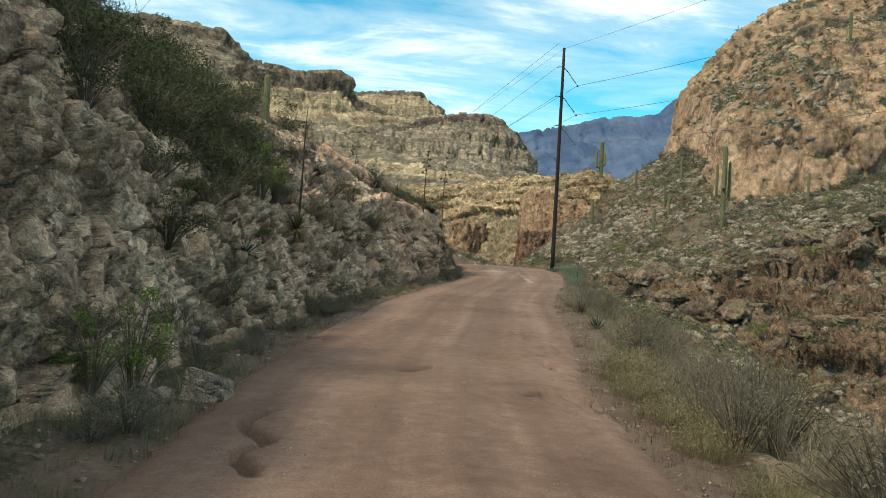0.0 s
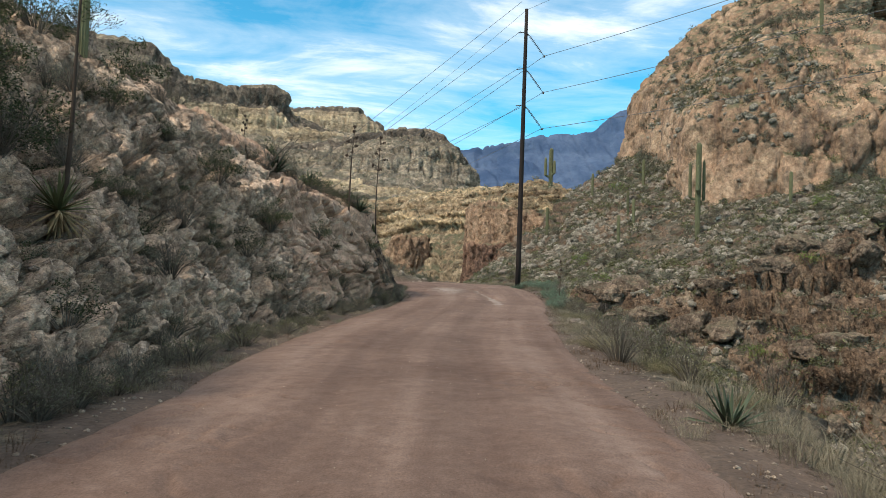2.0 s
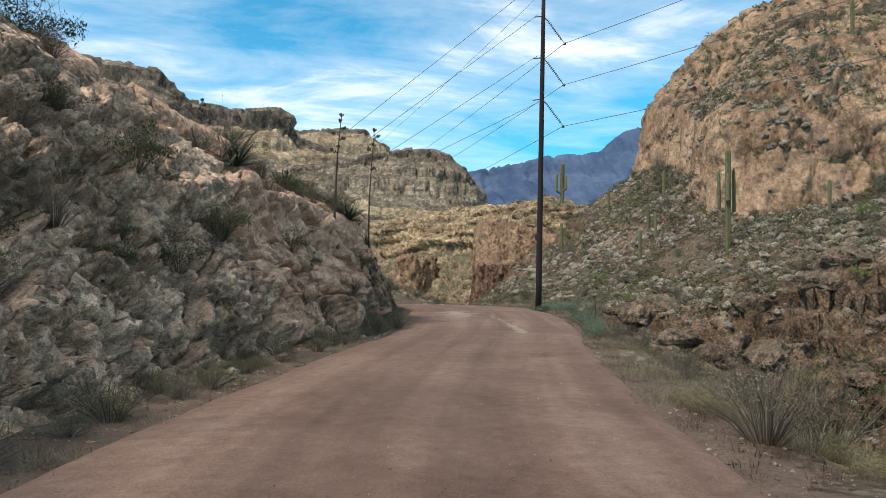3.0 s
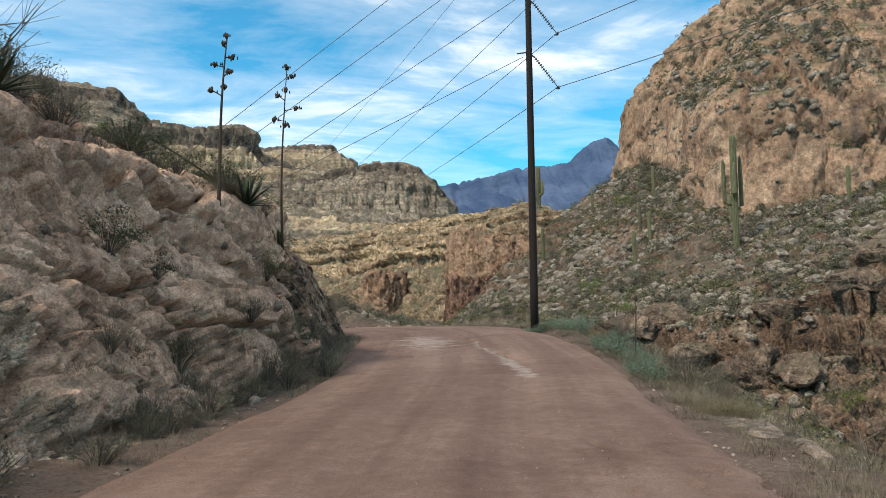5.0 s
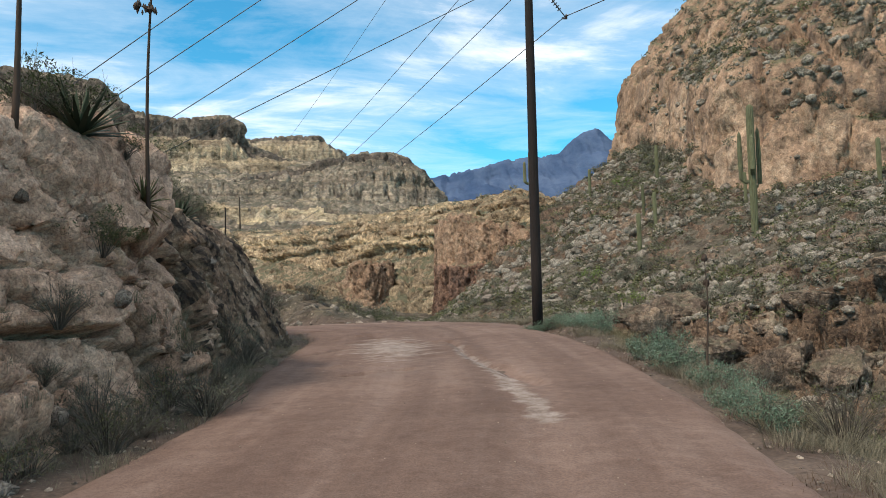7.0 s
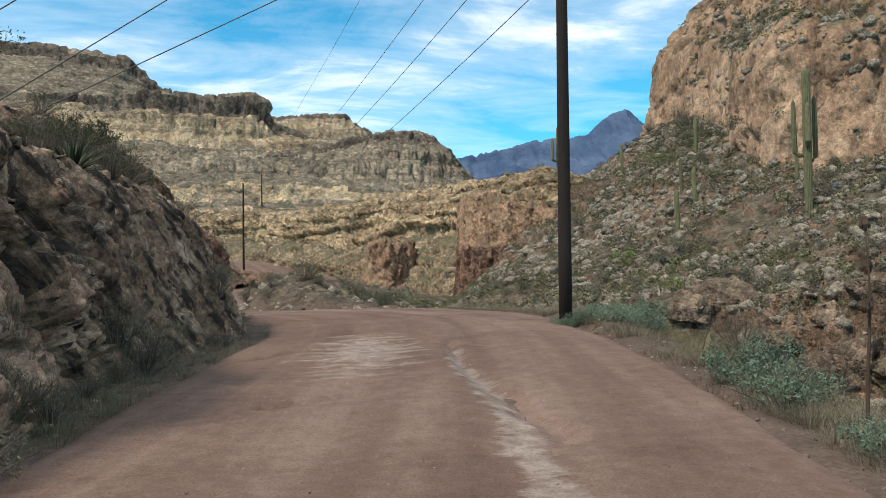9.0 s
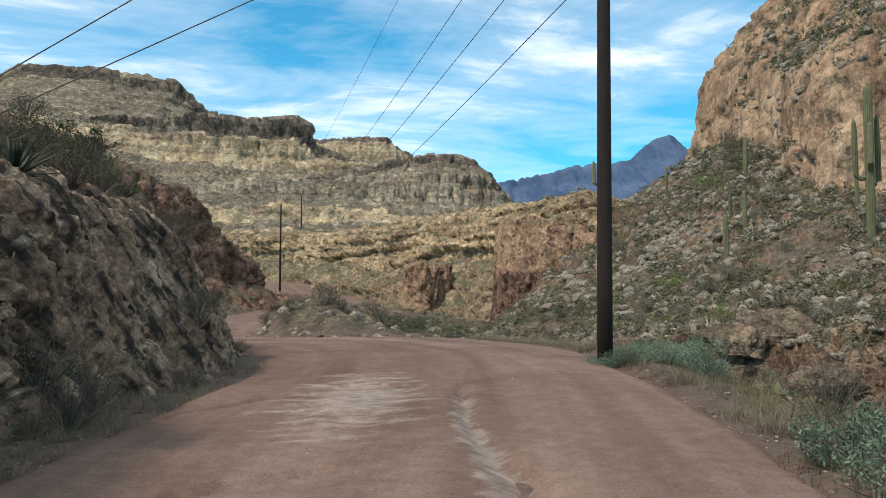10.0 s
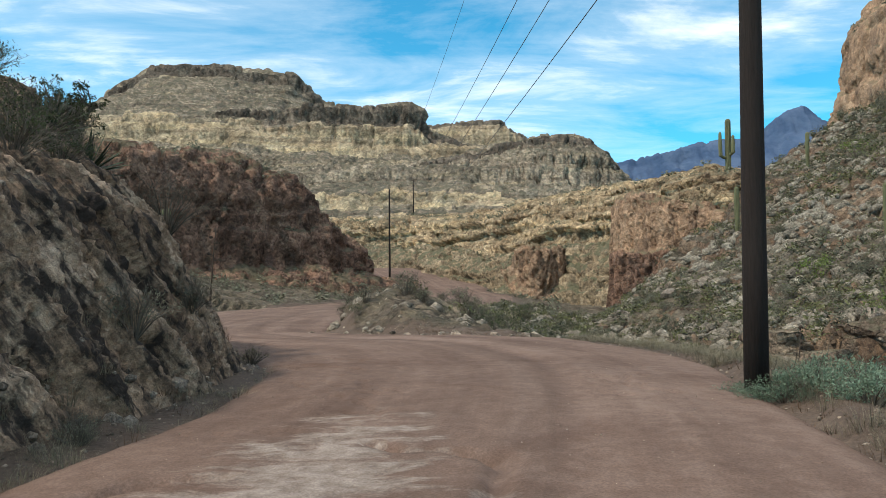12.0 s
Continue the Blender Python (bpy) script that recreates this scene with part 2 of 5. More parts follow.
    blocks = k.math("ADD", k.math("ADD", facet(v1, 1.5 * 1.7 / size), k.math("MULTIPLY", c1, 0.2)), k.math("ADD", facet(v2, .8 * 5.5 / size), k.math("MULTIPLY", c2, 0.1)))
    gaps = k.math("ADD", k.math("MULTIPLY", gap1, 0.18 * gap), k.math("MULTIPLY", gap2, 0.13 * gap))
    h = k.math("ADD", h, k.math("ADD", blocks, gaps))
    if soil:
        h = k.math("MULTIPLY", h, k.math("SUBTRACT", 1.0, k.math("MULTIPLY", mask, .88)))
    finish(k, col, 0.92, h, min(1.0, relief), 0.24 * size * relief, 0.2)
    return m


def dirt_material():
    m = bpy.data.materials.new("graded_red_dirt")
    m.use_nodes = True
    k = Nodes(m.node_tree)
    p = place(k)
    uv = k.n("ShaderNodeUVMap").outputs[0]            # x across the road in metres, y along it
    lane = k.n("ShaderNodeMapping", in_0=uv, in_3=(1.0, 0.035, 1)).outputs[0]
    rut = k.noise(lane, 1.15, 4, 0.6, 0.15)
    big = k.noise(p, 0.28, 4, 0.55, 0.5)
    fine = k.noise(p, 5.0, 8, 0.7)
    grit = k.noise(p, 45.0, 3, 0.7)
    t = k.math("ADD", k.math("MULTIPLY", rut, 0.42), k.math("ADD", k.math("MULTIPLY", big, 0.28), k.math("MULTIPLY", fine, 0.3)))
    col = k.ramp(t, [(0.36, (0.086, 0.056, 0.045)), (0.5, (0.140, 0.095, 0.077)), (0.63, (0.205, 0.148, 0.124))])
    # pale bedrock worn through the dirt
    mask = k.n("ShaderNodeAttribute", attribute_name="bare").outputs["Fac"]
    torn = k.noise(k.n("ShaderNodeMapping", in_0=p, in_2=(0, 0, radians(12)), in_3=(.6, 1.5, 1)).outputs[0], 2.2, 8, .7, .3)
    bare = k.math("MULTIPLY", k.math("ADD", mask, k.math("MULTIPLY", k.math("SUBTRACT", torn, .5), 2.4)), k.math("MINIMUM", k.math("MULTIPLY", mask, 4.0), 1.0))
    bare = k.ramp(bare, [(0.42, (0, 0, 0)), (0.75, (0.8, 0.8, 0.8))])
    col = k.mix(bare, col, k.ramp(fine, [(0.35, (0.16, 0.126, 0.108)), (0.62, (0.31, 0.27, 0.242))]))
    sx = k.n("ShaderNodeSeparateXYZ", in_0=uv).outputs[0]
    side = k.math("ABSOLUTE", k.math("ADD", sx, k.math("MULTIPLY", k.math("SUBTRACT", k.noise(lane, .6, 2), .5), .8)))
    track = k.ramp(side, [(0.12, (1.05, 1.05, 1.04)), (0.42, (0.86, 0.86, 0.86)), (0.62, (0.90, 0.90, 0.89)), (0.80, (1.04, 1.03, 1.02))])
    col = k.mix(k.math("MULTIPLY", k.noise(p, .35, 4, .6), 1.0), col, track, "MULTIPLY")
    damp = k.ramp(k.noise(p, .55, 6, .65, .8), [(0.52, (1, 1, 1)), (0.68, (0.78, 0.74, 0.72))])
    col = k.mix(.8, col, damp, "MULTIPLY")
    col = k.mix(0.75, col, k.ramp(grit, [(0.28, (0.60, 0.58, 0.57)), (0.5, (1, 1, 1)), (0.72, (1.36, 1.33, 1.3))]), "MULTIPLY")
    h = k.math("ADD", k.math("MULTIPLY", fine, 0.7), k.math("ADD", k.math("MULTIPLY", grit, 0.18), k.math("MULTIPLY", bare, 0.12)))
    finish(k, col, 0.95, h, 0.6, 0.06, 0.15)
    return m


MAT_BANK = rock_material("pink_grey_broken_rock", (0.20, 0.14, 0.104), (0.41, 0.302, 0.225), (0.62, 0.50, 0.395), (0.10, 0.082, 0.07), 0.4, streak=0.5, chip=.8, gap=.5, relief=.95, tone=.84)
MAT_FACE = rock_material("warm_pink_cut_rock", (0.25, 0.15, 0.104), (0.46, 0.308, 0.222), (0.64, 0.465, 0.355), (0.15, 0.10, 0.082), 0.5, streak=0.45, chip=.35, gap=.3, relief=.75, tone=.88)
MAT_NOSE = rock_material("dark_streaked_rock", (0.18, 0.115, 0.078), (0.37, 0.255, 0.178), (0.64, 0.50, 0.38), (0.036, 0.03, 0.028), 0.26, streak=.95, chip=.45, gap=.15, relief=.8, tone=.66, slant=.72, cover=.46)
MAT_CRAG = rock_material("orange_tuff_cliff", (0.26, 0.158, 0.105), (0.42, 0.272, 0.182), (0.57, 0.405, 0.28), (0.12, 0.09, 0.078), 1.4, tone=.70, scrub=(0.14, 0.145, 0.085), scrub_amount=0.8, streak=0.6, chip=.4, dot=.5, gap=.3, relief=.7)
MAT_RED = rock_material("dark_red_cliff", (0.11, 0.063, 0.046), (0.205, 0.122, 0.088), (0.31, 0.20, 0.148), (0.085, 0.06, 0.055), 1.6, tone=.95, scrub=(0.13, 0.125, 0.08), scrub_amount=0.7, streak=0.5)
MAT_STRATA = rock_material("layered_yellow_tuff", (0.25, 0.17, 0.11), (0.45, 0.335, 0.215), (0.64, 0.51, 0.35), (0.21, 0.14, 0.10), 3.0, tone=.84, band=0.42, scrub=(0.19, 0.175, 0.115), scrub_amount=0.5, dot=.4)
MAT_MESA = rock_material("far_mesa_rock", (0.17, 0.142, 0.115), (0.31, 0.258, 0.20), (0.46, 0.385, 0.30), (0.14, 0.11, 0.095), 4.0, tone=.86, band=0.24, scrub=(0.13, 0.125, 0.09), scrub_amount=0.7, chip=.6, dot=.28)
MAT_GROUND = rock_material("stony_desert_ground", (0.15, 0.118, 0.09), (0.245, 0.20, 0.152), (0.36, 0.31, 0.245), (0.16, 0.12, 0.10), .9, tone=.48, scrub=(0.15, 0.15, 0.095), scrub_amount=0.3, streak=0.3, chip=.8, gap=.5, soil=((0.13, 0.092, 0.072), (0.25, 0.185, 0.145)))
MAT_RUST_CLIFF = rock_material("rust_brown_cliff", (0.155, 0.10, 0.072), (0.28, 0.192, 0.135), (0.41, 0.305, 0.215), (0.13, 0.085, 0.065), 2.2, tone=.75, scrub=(0.17, 0.17, 0.10), scrub_amount=0.7, streak=.55)
MAT_GULLY = rock_material("rust_gully_rock", (.16, .10, .07), (.31, .21, .145), (.46, .35, .26), (.11, .085, .07), .8, streak=.5, chip=.85, gap=.6, tone=.48)
MAT_RIM = rock_material("dark_rimrock", (0.12, 0.098, 0.08), (0.20, 0.165, 0.135), (0.30, 0.25, 0.20), (0.07, 0.06, 0.05), 7.0, streak=.5, chip=.6)
MAT_CREAM = rock_material("cream_tuff_band", (0.29, 0.225, 0.15), (0.43, 0.345, 0.24), (0.55, 0.46, 0.33), (0.25, 0.18, 0.12), 5.0, tone=.92, band=.2, streak=.5, chip=.5)
MAT_BLUFF = rock_material("orange_red_bluff", (0.20, 0.125, 0.083), (0.345, 0.222, 0.148), (0.48, 0.34, 0.235), (0.10, 0.07, 0.06), 1.6, tone=.80, scrub=(0.16, 0.16, 0.10), scrub_amount=0.6, streak=.45, chip=.5, gap=.4)
MAT_TALUS = rock_material("scrubby_talus", (0.19, 0.14, 0.095), (0.34, 0.262, 0.175), (0.50, 0.41, 0.29), (0.17, 0.12, 0.085), 1.8, tone=.76, scrub=(0.15, 0.155, 0.095), scrub_amount=.85, streak=.3, dot=.55)
MAT_DIRT = dirt_material()


def painted_haze_material():
    """Bare mountain, blue with distance: the haze of light scattered by the thin air in front is painted into its
    colour.
    """
    m = bpy.data.materials.new("mountain_painted_haze")
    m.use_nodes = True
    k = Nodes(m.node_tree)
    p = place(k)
    # blue air haze painted straight into the rock's base colour
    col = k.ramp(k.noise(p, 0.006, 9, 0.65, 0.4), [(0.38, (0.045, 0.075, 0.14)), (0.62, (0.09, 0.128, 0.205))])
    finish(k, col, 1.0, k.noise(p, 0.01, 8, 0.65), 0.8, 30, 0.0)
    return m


MAT_BLUE = painted_haze_material()


# ---- road ----
LEFT = [(-.6, -14), (-.4, 0), (-.2, 5.8), (.3, 11.5), (.9, 15.8), (1.9, 19.9), (3.3, 26.5), (5.5, 34), (7.5, 39.5), (8.5, 42.5), (9.3, 47), (10.2, 51), (10.7, 53.7),
        (10.3, 57), (8.6, 61), (5.6, 66.5), (3.4, 72), (2.2, 80), (2, 92), (3, 108), (8, 124), (12, 140), (11, 158), (10, 175), (5, 200), (-3, 215)]
RIGHT = [(1.8, -14), (2.7, 0), (3.5, 5.8), (4.6, 11.2), (5.8, 15.4), (7, 19.9), (8.5, 26), (10.9, 33.2), (12.8, 39), (14, 42.3), (15.3, 46.5), (16.1, 49.8), (16.6, 53.5),
         (17.3, 58), (16.3, 63), (11.2, 66.0), (8.4, 69.3), (7.2, 75), (6.6, 82), (6.6, 92), (8, 106), (12.5, 121), (16.5, 139), (15.5, 158), (14.3, 176), (9, 201), (1, 217)]
LEVEL = [.5, .37, .2, .08, .0, .03, .06, .07, .1, .2, .38, .48, .55, .6, .55, .4, .3, .25, .2, .15, .1, .2, .5, 1, 3, 6]
RIGHT = RIGHT[:26]
_mid = [((a[0] + b[0]) / 2, (a[1] + b[1]) / 2, math.dist(a, b) / 2, z) for a, b, z in zip(LEFT, RIGHT, LEVEL)]
LINE = curve_points(_mid, 1200, 1.2)                   # x, y, half width, height
TAN = np.gradient(LINE[:, :2], axis=0)
TAN /= np.linalg.norm(TAN, axis=1, keepdims=True)
ALONG = np.r_[0, np.cumsum(np.linalg.norm(np.diff(LINE[:, :2], axis=0), axis=1))]


def road_at(x, y):
    """For places in plan: the index on the road's line, and the way across it, right of it positive."""
    pts = np.stack([x, y], 1)
    best = np.zeros(len(pts), dtype=int)
    for a in range(0, len(pts), 20000):
        q = pts[a:a + 20000]
        d = ((q[:, None, :] - LINE[None, ::8, :2]) ** 2).sum(2)
        best[a:a + 20000] = d.argmin(1) * 8
    d = pts - LINE[best, :2]
    off = (d * TAN[best]).sum(1)
    fine = np.clip(best + np.round(off / (ALONG[-1] / 1199)).astype(int), 0, 1199)
    d = pts - LINE[fine, :2]
    s = d[:, 0] * TAN[fine, 1] - d[:, 1] * TAN[fine, 0]
    far = np.linalg.norm(d, axis=1)
    s = np.where(np.abs(s) < far * 0.98, np.sign(s) * far, s)
    return fine, s


LEDGE = np.array([(24, 84), (29, 79), (33.5, 75.3), (40, 67.6), (47, 64.5), (70, 55), (160, 20)])


def ledge_side(x, y):
    """Way past the ledge's line, uphill positive."""
    best = np.full(len(x), 1e9)
    sign = np.ones(len(x))
    for (ax, ay), (bx, by) in zip(LEDGE[:-1], LEDGE[1:]):
        ex, ey = bx - ax, by - ay
        t = np.clip(((x - ax) * ex + (y - ay) * ey) / (ex * ex + ey * ey), 0, 1)
        d = np.hypot(x - ax - t * ex, y - ay - t * ey)
        c = ex * (y - ay) - ey * (x - ax)
        sign = np.where(d < best, np.sign(c), sign)
        best = np.minimum(best, d)
    return best * sign


NOSE = 690
SURFACES = []                                         # vertices and faces of what things can stand on


def ground_height(x, y):
    i, s = road_at(x, y)
    hw, zr = LINE[i, 2], LINE[i, 3]
    o = np.abs(s) - hw
    fall = np.interp(y, [44, 58, 72], [.8, .45, .16])
    shoulder = zr - .02 - .1 * np.clip(o, 0, 1.5) - fall * np.maximum(o - 1.5, 0)
    low = np.interp(y, [50, 62, 85, 140, 200], [-11.5, -7, -1.7, -1.5, 2])
    opp = 3.7 + .41 * (x - 44) + .15 * (y - 74) + .12 * np.maximum(y - 80, 0) * np.clip((x - 35) / 19, 0, 1)
    opp = opp - .55 * np.maximum(y - 116, 0) - .25 * np.maximum(y - 96, 0) * np.clip((44 - x) / 14, 0, 1)
    opp = opp + 1.3 * sstep(38, 47, x) * sstep(112, 96, y)
    opp = np.where(x > 58, opp - .3 * (x - 58), opp)
    d = ledge_side(x, y)
    drop = sstep(0, 1, -d / 1.8) * 2.8 + .62 * np.maximum(-d - .5, 0)
    step2 = sstep(0, 1, -(d + 6.5) / 1.6) * 1.8
    lip = 1.3 * np.exp(-((d - 1.5) / 2.5) ** 2) * sstep(36, 30, x)
    opp = opp - (drop + step2) * sstep(88, 76, y) + lip
    right = np.maximum(np.maximum(shoulder, low), opp)
    mound = 1.9 * np.exp(-(((x - 11.8) / 3.4) ** 2 + ((y - 75.5) / 6.5) ** 2))
    right = right + mound * sstep(.2, 2.0, o) + .22 * sstep(.1, .6, o) * np.exp(-(((x - 17.1) / 1.3) ** 2 + ((y - 53.8) / 4.5) ** 2))
    past = (y > 60) & (i > NOSE)
    left = np.where(past, zr + .05 + .16 * np.clip(o - .5, 0, 30), zr - .05 - .5 * sstep(1.2, 2.4, o))
    z = np.where(s > 0, right, left)
    z = np.where(o < 0, zr - .12, z)
    z = np.where(o < .5, np.minimum(z, zr - .12 + .1 * sstep(0, .5, o)), z)
    far = np.hypot(x - 10, y - 60)
    return np.where(far > 260, np.minimum(z, 4.0) * np.clip(1 - (far - 260) / 400, 0, 1), z), o, s


def build_ground():
    xs = np.r_[-4600, -2400, -1200, -600, -300, -150, -90, -60, -40, -28, -20, np.arange(-14, 62, .3), 63, 66, 70, 76, 84, 95, 110, 140, 200, 320, 600, 1200, 2400, 4600]
    ys = np.r_[-4600, -2400, -1200, -600, -300, -150, -80, -40, -24, np.arange(-14, 100, .3), np.arange(100, 180, .8), np.arange(182, 260, 6), 280, 320, 400, 600, 1200, 2400, 4600]
    X, Y = np.meshgrid(xs, ys, indexing="ij")
    x, y = X.ravel(), Y.ravel()
    z, o, s = ground_height(x, y)
    p = np.stack([x, y, z], 1)
    rough = sstep(.3, 3, o) * sstep(200, 120, np.hypot(x - 10, y - 60))
    stone = rocky(p, 1.7, 5, (1, 1, 1.6), .45)
    small = rocky(p, .62, 6, (1, 1, 1.2), .4)
    P = np.stack([X, Y, z.reshape(X.shape)], 2)
    N = grid_normals(P).reshape(-1, 3)
    steep = sstep(.92, .6, N[:, 2])
    amp = rough * (.22 + .6 * steep)
    stone = stone + .9 * steep * ledges(p, 1.5, 1.0, 15)
    p = p + N * (amp * stone + rough * (.16 + .16 * steep) * small + rough * .25 * fbm(p / 5, 3, 8))[:, None]
    p[:, 2] += .02 * fbm(p / .5, 2, 9) * sstep(120, 80, np.hypot(x - 10, y - 40))
    NN = grid_normals(p.reshape(X.shape + (3,)))
    cliff = ((NN[:-1, :-1, 2] < .72) & (o.reshape(X.shape)[:-1, :-1] > 2.5) & (X[:-1, :-1] > 18)).astype(int).ravel()
    me = mesh_of("ground", p, grid_faces(len(xs), len(ys)), [MAT_GROUND, MAT_GULLY], False, cliff)
    at = me.attributes.new("soil", "FLOAT", "POINT")
    at.data.foreach_set("value", np.clip(1.15 - o / 1.7 + .5 * fbm(p / 2.5, 3, 19), 0, 1).astype(np.float32))
    SURFACES.append((p, grid_faces(len(xs), len(ys))))
    structure("ground", me, "stony desert ground falling into a rocky gully beside the road", "ground")


def build_road():
    rows = np.r_[np.arange(0, 60, .5), np.arange(60, 190, .25), np.arange(190, 440, .5), np.arange(440, 820, .9), np.arange(820, 1199.1, 3)]
    q = np.stack([np.interp(rows, np.arange(1200), LINE[:, k]) for k in range(4)], 1)
    tn = np.stack([np.interp(rows, np.arange(1200), TAN[:, k]) for k in range(2)], 1)
    al = np.interp(rows, np.arange(1200), ALONG)
    nv = 109
    v = np.linspace(-1, 1, nv)
    A = al[:, None] + 0 * v[None, :]
    wob = .3 * fbm(np.stack([A.ravel() * .8, np.sign(v)[None, :].repeat(len(q), 0).ravel() * 9, 0 * A.ravel()], 1), 5, 21).reshape(A.shape)
    S = v[None, :] * (q[:, 2:3] + .42 + wob)
    X = q[:, 0:1] + tn[:, 1:2] * S
    Y = q[:, 1:2] - tn[:, 0:1] * S
    edge = np.abs(S) - q[:, 2:3]
    p = np.stack([X.ravel(), Y.ravel(), 0 * X.ravel()], 1)
    crown = .05 * (1 - (S / q[:, 2:3]) ** 2)
    ruts = -.022 * (np.exp(-((np.abs(S - .1) - .85) / .28) ** 2)) + .018 * fbm(np.stack([S.ravel() * 1.4, A.ravel() * .06, 0 * A.ravel()], 1), 3, 22).reshape(S.shape)
    lump = .03 * fbm(p / 1.8, 3, 23) + .008 * fbm(p / .25, 3, 24)
    # a washed-out strip with a sharp lip, and cracks from the edges
    def near(line):
        best = np.full(len(p), 9.0)
        for (ax, ay), (bx, by) in zip(line[:-1], line[1:]):
            ex, ey = bx - ax, by - ay
            t = np.clip(((jx - ax) * ex + (jy - ay) * ey) / (ex * ex + ey * ey), 0, 1)
            best = np.minimum(best, np.hypot(jx - ax - t * ex, jy - ay - t * ey))
        return best.reshape(S.shape)
    jog = .10 * fbm(p / .45, 3, 28)
    jx, jy = p[:, 0] + jog, p[:, 1] + .10 * fbm(p / .45 + 30, 3, 29)
    strip = near([(13.2, 49.2), (12.95, 47.8), (12.7, 45), (12.25, 42.8), (11.9, 40.8)])
    wash = np.exp(-(near([(13.3, 50.2), (13.1, 48.2), (12.85, 46.3), (12.9, 45), (12.75, 43.4)]) / .12) ** 2)
    crack_lines = [[(2.2, 11.1), (2.7, 11.5)], [(3.9, 13.4), (4.3, 13.0), (4.9, 12.2)], [(3.5, 9.3), (3.9, 9.65), (4.4, 9.4)], [(6.3, 21.6), (6.8, 21.6), (7.3, 21.7), (7.7, 21.3)],
                   [(.55, 8.1), (.34, 7.6), (.55, 7), (.37, 6.4), (.6, 5.7)], [(10.2, 45.2), (11.4, 45.9)], [(9.6, 48.5), (10.6, 49.6), (11.2, 49.7)], [(12.2, 50.8), (13.2, 50.2)], [(4.6, 12.7), (4.7, 11.6)]]
    split = 0
    for line in crack_lines:
        split = np.maximum(split, np.exp(-(near(line) / .06) ** 2))
    cell1, cell2, _, _ = worley(p / np.array((3.6, 5.0, 1)) + .25 * fbm(p / .7, 2, 26)[:, None], 25)
    crack = (1 - sstep(.0, .04, cell2 - cell1)).reshape(S.shape) * sstep(.7, 1.6, np.abs(S)) * (fbm(p / 6, 2, 27).reshape(S.shape) > .12)
    Z = q[:, 3:4] + crown + ruts + lump.reshape(S.shape) - .09 * wash - .17 * split - .05 * crack - .35 * sstep(-.05, .55, edge) * np.clip(edge + .05, 0, 1) - .02
    P = np.stack([X, Y, Z], 2)
    me = mesh_of("road", P.reshape(-1, 3), grid_faces(len(q), nv, True), MAT_DIRT, smooth=True)
    patch = np.hypot((X - 11.85 - .13 * (Y - 49.6)) / 1.25, (Y - 49.6) / 3.3)
    at = me.attributes.new("bare", "FLOAT", "POINT")
    at.data.foreach_set("value", np.maximum(1 - patch * .75, .95 - strip / .34).clip(0, 1).astype(np.float32).ravel())
    uv = me.uv_layers.new(name="UVMap")
    loops = np.zeros(len(me.loops), dtype=np.int32)
    me.loops.foreach_get("vertex_index", loops)
    uv.data.foreach_set("uv", np.stack([S.ravel()[loops], A.ravel()[loops]], 1).astype(np.float32).ravel())
    structure("road", me, "narrow graded reddish dirt road with washed cracks", "road")


# ---- left cut bank ----
LEVELS = [0, 1, 2.5, 3.3, 4, 5.5, 7.5, 12]
CUT = {-14: (1.2, 1.5, 1.7, 1.85, 2.0, 3, 7, 22), 9: (1.2, 1.4, 1.8, 1.95, 2.1, 3.2, 7, 22), 14: (1.4, 1.8, 2.4, 2.8, 3.2, 4.5, 7.6, 22), 20: (1.5, 1.9, 2.5, 3.0, 3.5, 5, 8, 22), 28: (1.7, 2.2, 3.2, 3.7, 4.2, 5.4, 8, 22),
       33.5: (1.7, 2.3, 3.2, 3.7, 4.2, 5.2, 7.6, 16), 38.5: (1.5, 1.8, 2.4, 2.65, 3.0, 4.8, 8.5, 21), 41.5: (1.5, 1.9, 2.2, 2.4, 2.65, 5.4, 10, 24), 44.2: (.9, 1.05, 1.15, 2.2, 4.0, 8.5, 15, 29), 47: (1.1, 1.35, 1.6, 2.1, 4.2, 9, 17, 32),
       51.5: (.9, 1.25, 1.85, 2.6, 4.0, 8.5, 17, 33), 56.5: (.7, 1.25, 2.2, 2.9, 3.6, 5.0, 12, 29)}


